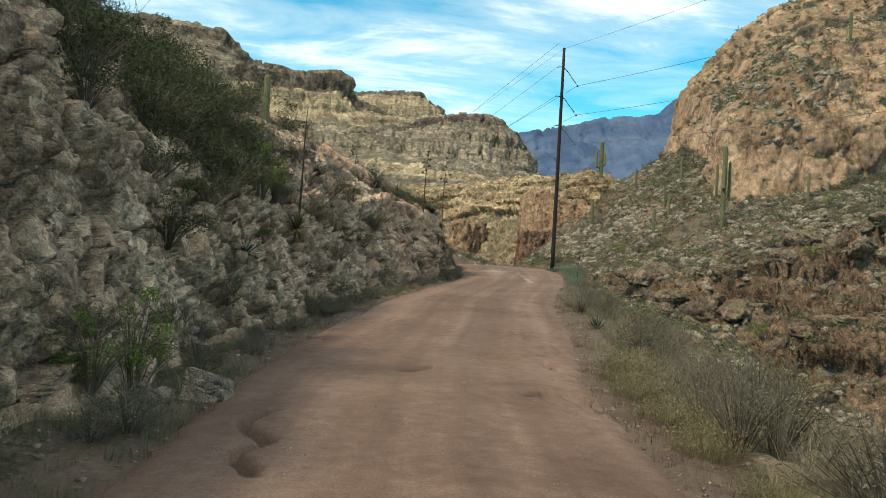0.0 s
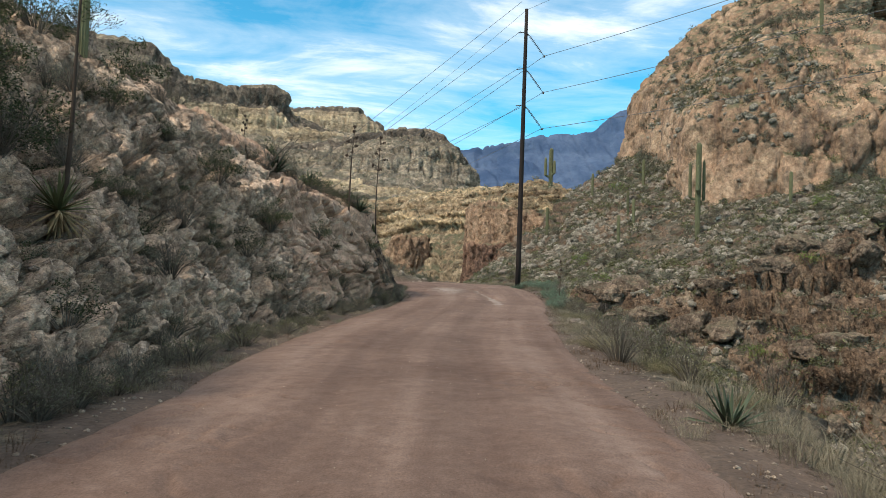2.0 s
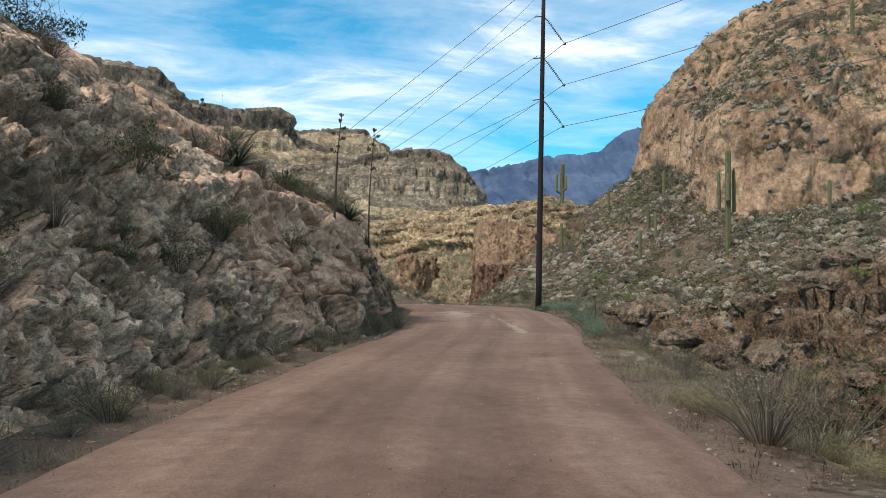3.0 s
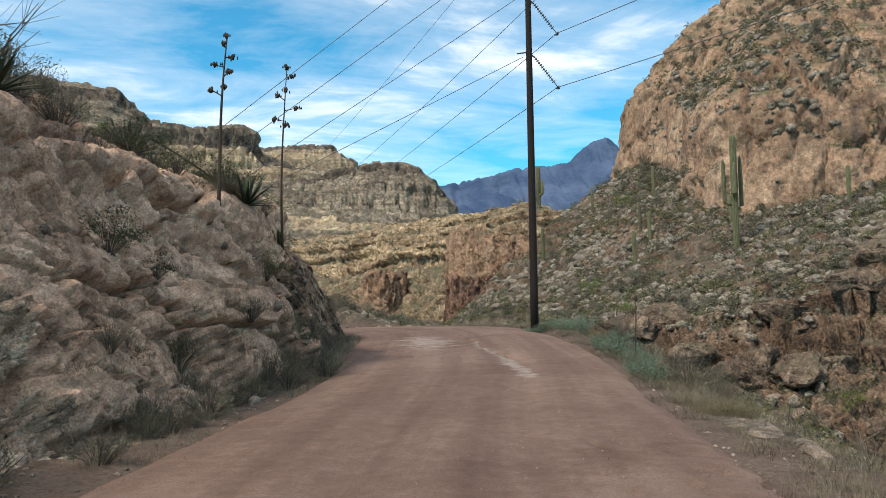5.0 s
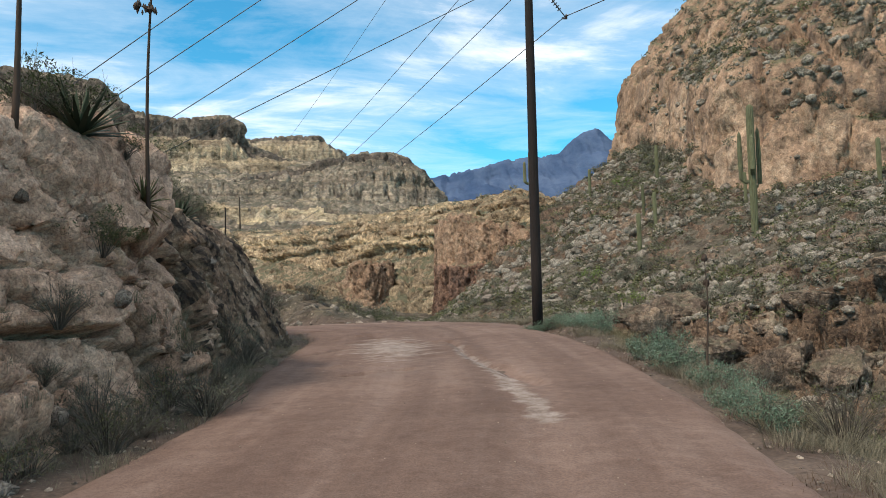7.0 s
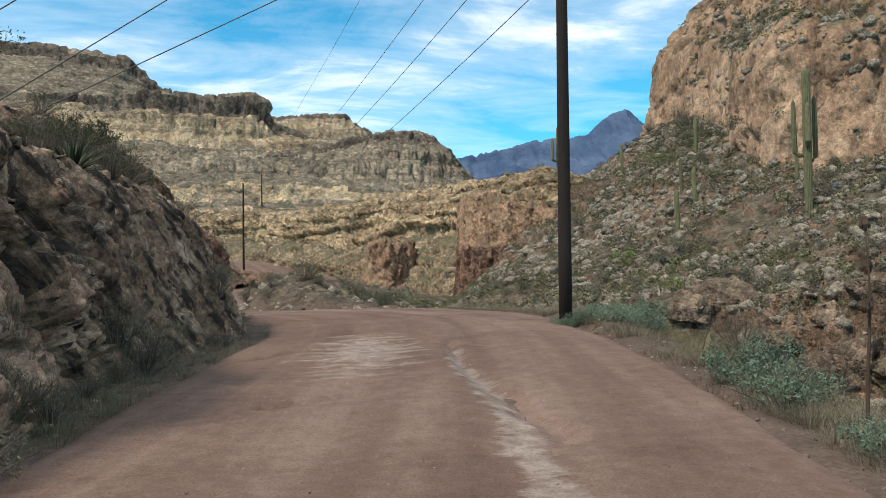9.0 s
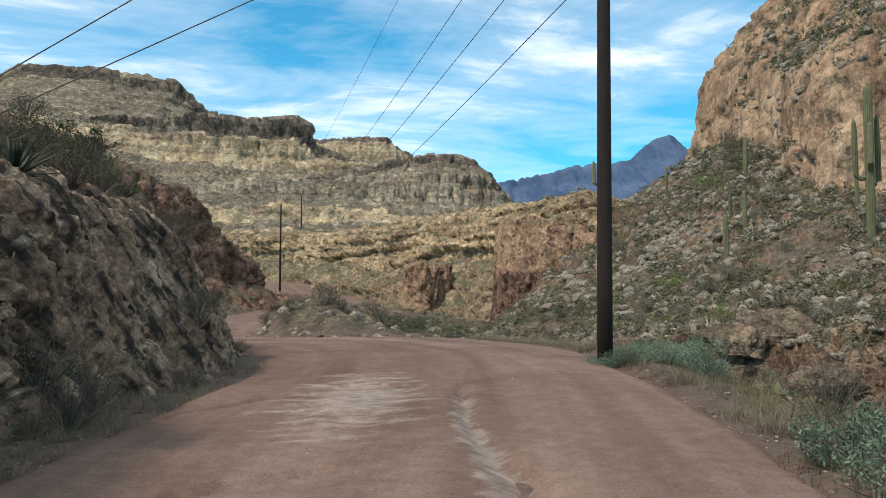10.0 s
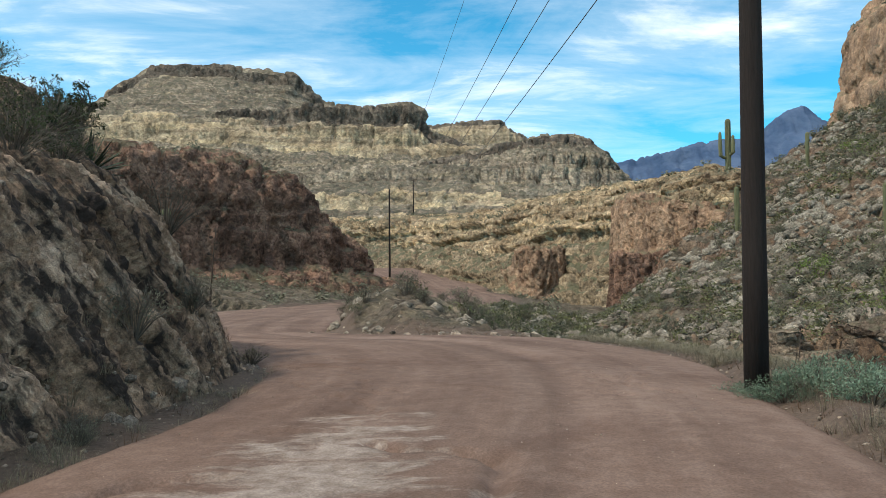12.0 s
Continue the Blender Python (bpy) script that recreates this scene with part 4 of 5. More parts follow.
MAT_GUARD = plain("pale_guard_plastic", (.55, .52, .45), .6, .12, 6)
guy(16.4, (1.5, 51.2, 3.6), False)
guy(14.7, (2.4, 51.3, 3.6), False)
guy(12.6, (3.0, 53.6, 3.6), True)
guy(10.2, (2.0, 54.0, 3.0), False)


# ---- plants and loose stone ----
from mathutils.bvhtree import BVHTree

TREES = [BVHTree.FromPolygons(v.tolist(), f.tolist()) for v, f in SURFACES]


def drop(x, y, top=90.0):
    """The highest surface under a place in plan, and its normal."""
    best, nor = None, None
    for tr in TREES:
        hit, n, _, _ = tr.ray_cast(Vector((x, y, top)), Vector((0, 0, -1)))
        if hit is not None and (best is None or hit.z > best.z):
            best, nor = hit, n
    return best, (nor if nor is None or nor.z > 0 else -nor)


def leaf_material(name, a, b, rough=.8, thin=.25):
    m = bpy.data.materials.new(name)
    m.use_nodes = True
    k = Nodes(m.node_tree)
    isl = k.n("ShaderNodeNewGeometry").outputs["Random Per Island"]
    rnd = k.n("ShaderNodeObjectInfo").outputs["Random"]
    t = k.math("ADD", k.math("MULTIPLY", isl, .7), k.math("MULTIPLY", rnd, .3))
    col = k.ramp(t, [(0, tuple(c * .30 for c in a)), (.95, tuple(c * .72 for c in b))])
    d = k.n("ShaderNodeBsdfPrincipled", in_Base_Color=col, in_Roughness=rough)
    d.inputs["Specular IOR Level"].default_value = .15
    tr = k.n("ShaderNodeBsdfTranslucent", in_Color=col)
    mx = k.n("ShaderNodeMixShader", in_0=thin, in_1=d.outputs[0], in_2=tr.outputs[0])
    out = k.n("ShaderNodeOutputMaterial")
    k.t.links.new(mx.outputs[0], out.inputs[0])
    return m


MAT_SAGE = leaf_material("grey_green_leaf", (.12, .122, .085), (.31, .31, .225))
MAT_OLIVE = leaf_material("olive_scrub_leaf", (.10, .11, .05), (.26, .265, .13))
MAT_GREEN = leaf_material("fresh_green_leaf", (.12, .20, .04), (.30, .42, .10))
MAT_MINT = leaf_material("pale_mint_leaf", (.13, .21, .14), (.30, .42, .30))
MAT_DARK = leaf_material("dark_green_leaf", (.034, .05, .022), (.115, .145, .065))
MAT_LUSH = leaf_material("dark_green_grass", (.09, .115, .065), (.26, .30, .18))
MAT_GREYGRASS = leaf_material("grey_green_grass", (.14, .145, .095), (.36, .355, .25))
MAT_STRAW = leaf_material("dry_straw_grass", (.17, .15, .10), (.45, .40, .29))
MAT_RUST = leaf_material("rusty_dry_weed", (.11, .065, .04), (.24, .155, .10))
MAT_TWIG = leaf_material("grey_brown_twig", (.09, .075, .06), (.23, .20, .165), thin=.0)
MAT_BROOM = leaf_material("olive_brown_broom", (.13, .115, .06), (.40, .355, .21))
MAT_AGAVE = leaf_material("blue_green_agave_leaf", (.055, .085, .055), (.13, .17, .105), .55, .08)
MAT_DRYLEAF = leaf_material("dry_tan_leaf", (.20, .13, .06), (.42, .31, .17), .8, .1)
MAT_SAGUARO = plain("saguaro_skin", (.12, .12, .062), .75, .3, 5, (1, 1, .4), .5, .03)
MAT_STALK = plain("dry_brown_stalk", (.055, .038, .028), .85, .35, 8, (1, 1, .3), .4, .01)
MAT_PALESTALK = plain("bleached_stalk", (.40, .34, .25), .8, .2, 8)
MAT_STONE = rock_material("pale_loose_stone", (.26, .22, .18), (.42, .37, .30), (.60, .55, .46), (.20, .17, .15), .4, streak=.3, tone=.60)
MAT_BOULDER = rock_material("pale_boulder", (.24, .185, .145), (.42, .345, .28), (.60, .53, .45), (.17, .14, .12), .4, streak=.35, tone=.56)
MAT_LEDGE = rock_material("rust_ledge_rock", (.15, .105, .08), (.29, .215, .16), (.45, .36, .27), (.12, .09, .075), 0.8, tone=.6, streak=.5, scrub=(.16, .17, .10), scrub_amount=.4)

RNG = np.random.RandomState(11)


def blades(n, spread, length, width, lean, bend, rng, segs=2):
    """A tuft of bent tapering blades."""
    vs, fs = [], []
    for _ in range(n):
        a = rng.uniform(0, 2 * math.pi)
        r = spread * math.sqrt(rng.uniform())
        base = np.array((r * math.cos(a), r * math.sin(a), -.03))
        az = a + rng.normal(0, .5)
        L = length * rng.uniform(.55, 1.15)
        tilt = abs(rng.normal(lean, lean * .5))
        side = np.array((-math.sin(az), math.cos(az), 0)) * width * rng.uniform(.6, 1.2) * .5
        p = base
        k = len(vs)
        for s in range(segs + 1):
            w = 1 - s / segs
            vs.append(p - side * w)
            if s < segs:
                vs.append(p + side * w)
            t = tilt + bend * (s / segs) * rng.uniform(.5, 1.3)
            p = p + L / segs * np.array((math.sin(t) * math.cos(az), math.sin(t) * math.sin(az), math.cos(t)))
        for s in range(segs):
            b = k + 2 * s
            fs.append((b, b + 1, b + 3, b + 2) if s < segs - 1 else (b, b + 1, b + 2))
    return vs, fs


def leaves(n, centre, radius, size, rng, shell=.5, slim=.6):
    """Small bent leaf quads through a rounded, uneven volume."""
    vs, fs = [], []
    for _ in range(n):
        d = rng.normal(size=3)
        d /= np.linalg.norm(d)
        p = np.array(centre) + d * np.array(radius) * (rng.uniform(shell ** 3, 1) ** (1 / 3)) * rng.uniform(.8, 1.12)
        if p[2] < 0:
            p[2] = -p[2] * .5
        u = rng.normal(size=3)
        u /= np.linalg.norm(u)
        w = np.cross(u, rng.normal(size=3))
        w /= max(np.linalg.norm(w), 1e-6)
        s = size * rng.uniform(.6, 1.4)
        k = len(vs)
        vs += [p - u * s, p + w * s * slim * .5, p + u * s, p - w * s * slim * .5]
        fs.append((k, k + 1, k + 2, k + 3))
    return vs, fs


def twigs(n, height, spread, thick, rng, forks=2):
    pieces = []
    tips = []
    for _ in range(n):
        az = rng.uniform(0, 2 * math.pi)
        out = spread * rng.uniform(.15, 1)
        h = height * rng.uniform(.55, 1) * (1 - .35 * (out / spread) ** 2)
        a = Vector((.05 * math.cos(az), .05 * math.sin(az), -.05))
        b = Vector((out * .45 * math.cos(az), out * .45 * math.sin(az), h * .5))
        c = Vector((out * math.cos(az + rng.normal(0, .15)), out * math.sin(az), h))
        pieces.append(tube([a, b, c], [thick, thick * .7, thick * .25], 3, False))
        tips.append(c)
        for _ in range(forks):
            t = rng.uniform(.3, .95)
            s = b.lerp(c, t)
            e = s + Vector(rng.normal(size=3)).normalized() * height * .28 + Vector((0, 0, height * .12))
            pieces.append(tube([s, e], [thick * .5, thick * .2], 3, False))
            tips.append(e)
    v, f = joined(pieces)
    return v, f, tips


def bush(kind, seed, height, spread, leaf_mat, n_leaf, leaf_size, n_twig, label, thick=.009, clumps=16):
    """A low desert shrub: a fan of woody twigs and uneven clumps of small leaves."""
    rng = np.random.RandomState(seed)
    root = new(kind)
    v, f, tips = twigs(n_twig, height, spread, thick, rng)
    part("twig_fan", mesh_of("twig_fan", np.array(v), f, MAT_TWIG), root)
    if n_leaf:
        pieces = []
        for _ in range(clumps):
            c = tips[rng.randint(len(tips))] * rng.uniform(.65, 1.0)
            r = spread * rng.uniform(.2, .42)
            pieces.append(leaves(n_leaf // clumps, c, (r, r, r * .75), leaf_size, rng, .2))
        v, f = joined(pieces)
        part("foliage", mesh_of("foliage", np.array(v), f, leaf_mat), root)
    return tagged(root, label, "shrub")


def agave(seed, n, length, width, label, upright=.35, mat=None, dry=0):
    """A rosette of stiff pointed leaves, each with a keel."""
    rng = np.random.RandomState(seed)
    root = new("agave_plant")

    def rosette(count, lo, hi, L):
        vs, fs = [], []
        for i in range(count):
            az = i * 2.39996 + rng.normal(0, .15)
            tilt = lo + (hi - lo) * ((i + .5) / count) ** .8 + rng.normal(0, .06)
            ln = L * rng.uniform(.75, 1.1)
            d = np.array((math.sin(tilt) * math.cos(az), math.sin(tilt) * math.sin(az), math.cos(tilt)))
            side = np.array((-math.sin(az), math.cos(az), 0))
            up = np.cross(d, side) * -1
            k = len(vs)
            for t, w, dp in ((0, .55, .5), (.25, 1.0, .5), (.6, .75, .3), (.85, .35, .15)):
                c = d * ln * t + np.array((0, 0, -.10 * ln * t * t * math.sin(tilt)))
                vs += [c - side * width * w * .5 + up * width * .12, c - up * width * dp * .35, c + side * width * w * .5 + up * width * .12]
            vs.append(d * ln + np.array((0, 0, -.12 * ln * math.sin(tilt))))
            for s in range(3):
                b = k + 3 * s
                fs += [(b, b + 1, b + 4, b + 3), (b + 1, b + 2, b + 5, b + 4), (b, b + 3, b + 5, b + 2)]
            b = k + 9
            fs += [(b, b + 1, b + 3), (b + 1, b + 2, b + 3), (b + 2, b, b + 3)]
        return vs, fs
    v, f = rosette(n, upright * .2, 1.45, length)
    part("leaf_rosette", mesh_of("leaf_rosette", np.array(v), f, mat or MAT_AGAVE), root)
    if dry:
        v, f = rosette(dry, 1.6, 2.7, length * .85)
        part("dry_skirt", mesh_of("dry_skirt", np.array(v), f, MAT_DRYLEAF), root, "hanging dry tan leaves")
    return tagged(root, label, "agave", "agaves on the bank")


def stalk(height, thick, pods, seed, lean=(0, 0), label="tall dry agave flower stalk with dark seed pods"):
    rng = np.random.RandomState(seed)
    root = new("agave_stalk")
    pts, rad = [], []
    for i in range(12):
        t = i / 11
        pts.append(Vector((lean[0] * t + .035 * height * .3 * math.sin(4 * t + seed), lean[1] * t + .02 * math.sin(6 * t), height * t - .1)))
        rad.append(thick * (1 - .72 * t))
    v, f = tube(pts, rad, 8)
    part("stem", mesh_of("stem", np.array(v), f, MAT_STALK, True), root)
    for i in range(pods):
        t = 1 - .34 * (i / max(pods - 1, 1)) if i else 1.0
        j = min(10, int(t * 11))
        s = pts[j].lerp(pts[min(j + 1, 11)], t * 11 - j)
        az = i * 2.4 + seed
        out = Vector((math.cos(az), math.sin(az), .25)) * (.12 + .022 * i) * (height / 3.4)
        if i == 0:
            out = Vector((0, 0, .06))
        br = part("branch", mesh_of("branch", np.array(tube([s, s + out], [thick * .35, thick * .2], 5)[0]), tube([s, s + out], [thick * .35, thick * .2], 5)[1], MAT_STALK), root)
        pieces = [tube([s + out - Vector((0, 0, .06)), s + out, s + out + Vector((0, 0, .06))], [.014, .038 * height / 3.4, .014], 7)]
        for _ in range(16):
            c = s + out + Vector(rng.normal(size=3) * np.array((.035, .035, .018)) * (height / 3.4))
            pieces.append(tube([c - Vector((0, 0, .035)), c, c + Vector((0, 0, .04))], [.006, .019, .006], 5))
        v, f = joined(pieces)
        part("pod", mesh_of("pod", np.array(v), f, MAT_STALK), br)
    return tagged(root, label, "agave stalk", "agave stalks")


def saguaro(height, radius, arms, seed, label):
    """A ribbed column with upturned arms."""
    root = new("saguaro_cactus")

    def ribbed(points, radii, ribs=13):
        sides = ribs * 2
        v, f = tube(points, radii, sides)
        v = [Vector(p) for p in v]
        for i in range(len(points)):
            c = sum((v[i * sides + j] for j in range(sides)), Vector()) / sides
            for j in range(0, sides, 2):
                v[i * sides + j] = c + (v[i * sides + j] - c) * .84
        return np.array([tuple(p) for p in v]), f
    hs = np.r_[-.3, np.linspace(.3, height - radius, 7), height - radius * .5, height - radius * .15, height]
    rs = [radius * .8] + [radius * (.85 + .15 * math.sin(2.6 * i / 6)) for i in range(7)] + [radius * .8, radius * .5, radius * .08]
    v, f = ribbed([Vector((.01 * h, 0, h)) for h in hs], rs)
    part("trunk", mesh_of("trunk", v, f, MAT_SAGUARO), root)
    for az, z, out, rise in arms:
        d = Vector((math.cos(az), math.sin(az), 0))
        pts = [Vector((0, 0, z)), Vector((0, 0, z)) + d * out * .6 - Vector((0, 0, .05)), Vector((0, 0, z + .18)) + d * out, Vector((0, 0, z + rise * .5)) + d * out * 1.03,
               Vector((0, 0, z + rise * .92)) + d * out * 1.02, Vector((0, 0, z + rise)) + d * out * 1.02]
        r = radius * .62
        v, f = ribbed(pts, [r * .7, r * .85, r, r, r * .8, r * .1], 10)
        part("arm", mesh_of("arm", v, f, MAT_SAGUARO), root)
    return tagged(root, label, "cactus", "saguaro cacti")


def stone_mesh(name, seed, mat, sub=2, flat=.65, sharp=.28):
    """A broken boulder: a ball cut by random planes, then roughened."""
    rng = np.random.RandomState(seed)
    bm = bmesh.new()
    bmesh.ops.create_icosphere(bm, subdivisions=sub, radius=1.0)
    p = np.array([v.co for v in bm.verts])
    for _ in range(15):
        n = rng.normal(size=3)
        n /= np.linalg.norm(n)
        d = rng.uniform(.45, .8)
        over = np.maximum(p @ n - d, 0)
        p = p - over[:, None] * n * .93
    p = p * (1 + sharp * .35 * fbm(p * 1.7 + seed, 3, seed)[:, None])
    p = p * np.array((1, rng.uniform(.6, .95), flat))
    for v, q in zip(bm.verts, p):
        v.co = q
    me = bpy.data.meshes.new(name)
    bm.to_mesh(me)
    bm.free()
    me.materials.append(mat)
    return me


def set_on(ob, x, y, z=None, turn=0.0, size=1.0, sink=.04, tilt=0.0):
    if z is None:
        hit, _ = drop(x, y)
        z = hit.z
    ob.matrix_basis = Matrix.Translation((x, y, z - sink)) @ Euler((tilt, 0, turn)).to_matrix().to_4x4() @ Matrix.Scale(size, 4)
    return ob


def perch(ob, x, y, z, turn=0.0, size=1.0, sink=.05):
    """Stands it on the bank's rim: moves in from the road until the rock is as high as z."""
    for _ in range(40):
        hit, _ = drop(x, y)
        if hit.z > z - .4:
            break
        x, y = x - .097, y + .024
    ob.matrix_basis = Matrix.Translation((x, y, hit.z - sink)) @ Euler((0, 0, turn)).to_matrix().to_4x4() @ Matrix.Scale(size, 4)
    return ob


def copies(proto, spots, group, sink=.05):
    """spots: (x, y, size). The first takes the prototype itself."""
    first = True
    for x, y, s in spots:
        hit, n = drop(x, y)
        if hit is None:
            continue
        m = Matrix.Translation((x, y, hit.z - sink)) @ Euler((0, 0, RNG.uniform(0, 6.28))).to_matrix().to_4x4() @ Matrix.Diagonal((s, s, s * RNG.uniform(.85, 1.15), 1))
        if first:
            proto.matrix_basis = m
            tagged(proto, group=group)
            first = False
        else:
            c = copy_thing(proto, Matrix.Identity(4))
            c.matrix_basis = m


def stuff(name, templates, spots, mat, label, category, sink=.05):
    """One mesh of many copies; spots: (x, y, z, size, height factor)."""
    vs, fs, base = [], [], 0
    tri = []
    for i, (x, y, z, s, hgt) in enumerate(spots):
        tv, tf = templates[i % len(templates)]
        a = RNG.uniform(0, 6.28)
        c, sn = math.cos(a), math.sin(a)
        q = tv * np.array((s, s, s * hgt))
        q = np.stack([q[:, 0] * c - q[:, 1] * sn + x, q[:, 0] * sn + q[:, 1] * c + y, q[:, 2] + z - sink], 1)
        vs.append(q)
        tri.append(tf + base)
        base += len(tv)
    me = mesh_of(name, np.concatenate(vs), np.concatenate(tri), mat)
    return tagged(new(name, me), label, category, kind="stuff")


def quads(vf):
    """Triangle-only faces as an array."""
    v, f = vf
    out = []
    for q in f:
        for j in range(1, len(q) - 1):
            out.append((q[0], q[j], q[j + 1]))
    return np.array([tuple(a) for a in v], dtype=float), np.array(out)


def ico(seed, flat):
    rng = np.random.RandomState(seed)
    bm = bmesh.new()
    bmesh.ops.create_icosphere(bm, subdivisions=1, radius=1.0)
    p = np.array([tuple(v.co) for v in bm.verts]) * np.array((1, .75, flat))
    for _ in range(6):
        n = rng.normal(size=3)
        n /= np.linalg.norm(n)
        p = p - np.maximum(p @ n - .5, 0)[:, None] * n * .9
    p *= 1 + rng.uniform(-.13, .13, (len(p), 1))
    f = np.array([[v.index for v in q.verts] for q in bm.faces])
    bm.free()
    return p, f


def scatter(n, x0, x1, y0, y1, size, keep, steep=.5, hgt=(.8, 1.2)):
    """Random standing places; keep(x, y, z, o, s) says yes or no; size: low, high."""
    out = []
    xs, ys = RNG.uniform(x0, x1, n), RNG.uniform(y0, y1, n)
    i, s = road_at(xs, ys)
    o = np.abs(s) - LINE[i, 2]
    for x, y, oo, ss in zip(xs, ys, o, s):
        if oo < .15:
            continue
        hit, nor = drop(x, y)
        if hit is None or nor.z < steep or not keep(x, y, hit.z, oo, ss):
            continue
        out.append((x, y, hit.z, size[0] + (size[1] - size[0]) * RNG.uniform() ** 2, RNG.uniform(*hgt)))
    return out


def along(n, y0, y1, side, o0, o1, size, keep=None, hgt=(.8, 1.2)):
    """Random places beside the road; side: -1 left, 1 right; o: way out from its edge (below 0: on it)."""
    idx = np.where((LINE[:, 1] > y0) & (LINE[:, 1] < y1))[0]
    out = []
    for _ in range(n):
        i = idx[RNG.randint(len(idx))]
        o = RNG.uniform(o0, o1)
        r = side * (LINE[i, 2] + o)
        x, y = LINE[i, 0] + TAN[i, 1] * r, LINE[i, 1] - TAN[i, 0] * r
        if keep and not keep(x, y, o):
            continue
        if o < 0:
            z = LINE[i, 3] + .03
        else:
            hit, _ = drop(x, y)
            if hit is None or hit.z > LINE[i, 3] + 1.6:
                continue
            z = hit.z
        out.append((x, y, z, size[0] + (size[1] - size[0]) * RNG.uniform() ** 2, RNG.uniform(*hgt)))
    return out


# scrub and stones over the slopes
R2 = np.random.RandomState(5)
SCRUB = [quads(leaves(42, (0, 0, .36), (.62, .62, .42), .11, R2, .45, .85)) for _ in range(6)]
SMALLSCRUB = [quads(leaves(30, (0, 0, .35), (.6, .6, .42), .16, R2, .45, .9)) for _ in range(4)]
PEBBLE = [ico(30 + j, .62) for j in range(6)]


def patchy(x, y, s, seed):
    """Smooth noise from 0 to 1 for one place in plan."""
    x, y = float(x) / s, float(y) / s
    i, j = math.floor(x), math.floor(y)
    f, g = x - i, y - j
    f, g = f * f * (3 - 2 * f), g * g * (3 - 2 * g)
    return ((hash01(i, j, 0, seed) * (1 - f) + hash01(i + 1, j, 0, seed) * f) * (1 - g)
            + (hash01(i, j + 1, 0, seed) * (1 - f) + hash01(i + 1, j + 1, 0, seed) * f) * g)


def past_ledge(x, y):
    """The same as ledge_side, for one place."""
    best, sign = 1e9, 1
    for (ax, ay), (bx, by) in zip(LEDGE_PTS[:-1], LEDGE_PTS[1:]):
        ex, ey = bx - ax, by - ay
        t = min(1, max(0, ((x - ax) * ex + (y - ay) * ey) / (ex * ex + ey * ey)))
        d = math.hypot(x - ax - t * ex, y - ay - t * ey)
        if d < best:
            best, sign = d, math.copysign(1, ex * (y - ay) - ey * (x - ax))
    return best * sign


LEDGE_PTS = LEDGE.tolist()

across = lambda x, y, z, o, s: s > 0 and (y > 82 or past_ledge(x, y) > -14)
slope = scatter(10500, 16, 62, 54, 118, (.35, 1.15), lambda x, y, z, o, s: across(x, y, z, o, s) and o > 1.5 and patchy(x, y, 6, 3) > .24, .45, (.6, 1.1))
stuff("slope_scrub", SCRUB, slope[::2], MAT_SAGE, "grey-green desert scrub dotted over the stony slope", "scrub")
stuff("slope_bushes", SCRUB, slope[1::2], MAT_OLIVE, "olive desert bushes dotted over the stony slope", "scrub")
stones = scatter(9000, 17, 60, 54, 116, (.10, .75), lambda x, y, z, o, s: across(x, y, z, o, s) and patchy(x, y, 7, 8) > .36, .3, (.7, 1.2))
stuff("slope_stones", PEBBLE, stones, MAT_STONE, "pale loose stones strewn over the slope", "stones", .02)
high = scatter(2600, 48, 110, 66, 135, (.5, 1.5), lambda x, y, z, o, s: z > 14, .55, (.5, .9))
stuff("cliff_scrub", SMALLSCRUB, high, MAT_SAGE, "scrub growing over the cliff top", "scrub")
ridge = scatter(4200, -40, 72, 116, 262, (.5, 1.7), lambda x, y, z, o, s: o > 1 and patchy(x, y, 12, 4) > .3, .6, (.5, .9))
stuff("ridge_scrub", SMALLSCRUB, ridge, MAT_SAGE, "scrub scattered over the layered ridge", "scrub")

# gully side and shoulder
down = scatter(1500, 5, 45, 0, 75, (.4, 1.1), lambda x, y, z, o, s: s > 0 and o > 3.0, .3, (.7, 1.2))
stuff("gully_scrub", SCRUB, down, MAT_OLIVE, "scrub on the bank falling to the gully", "scrub")
gst = scatter(900, 8, 45, 10, 75, (.12, .6), lambda x, y, z, o, s: s > 0 and o > 2.5, .3)
stuff("gully_stones", PEBBLE, gst, MAT_STONE, "loose stones on the gully side", "stones", .02)

# dry grass along both edges
GRASS = [quads(blades(60, .15, .42, .007, .45, 1.0, R2)) for _ in range(6)]
WEED = [quads(blades(22, .12, .22, .012, .45, .5, R2)) for _ in range(5)]
g1 = along(3400, 0, 32, 1, .5, 5.5, (.5, 1.35), lambda x, y, o: .5 + 1.3 * patchy(x, y, 2.2, 2) < o and patchy(x, y, 1.4, 3) > .42)
g2 = along(1500, 31, 66, 1, .5, 3.6, (.3, .85), lambda x, y, o: .7 * patchy(x, y, 2, 2) + .4 < o and patchy(x, y, 1.6, 6) > .48)
g1b = along(900, 13, 37, 1, .3, 1.5, (.35, .8), lambda x, y, o: patchy(x, y, 1.2, 33) > .4)
g2b = along(2200, 37, 62, 1, .2, 1.7, (.5, 1.05), lambda x, y, o: patchy(x, y, 1.1, 35) > .33 and o > .15 + .6 * patchy(x, y, .9, 36))
stuff("roadside_grass", GRASS, g1 + g1b + g2 + g2b, MAT_STRAW, "tall dry straw-coloured grass along the drop side", "grass")
g3 = along(1500, 0, 50, -1, .25, 1.9, (.35, .85), lambda x, y, o: patchy(x, y, 1.6, 7) > .45)
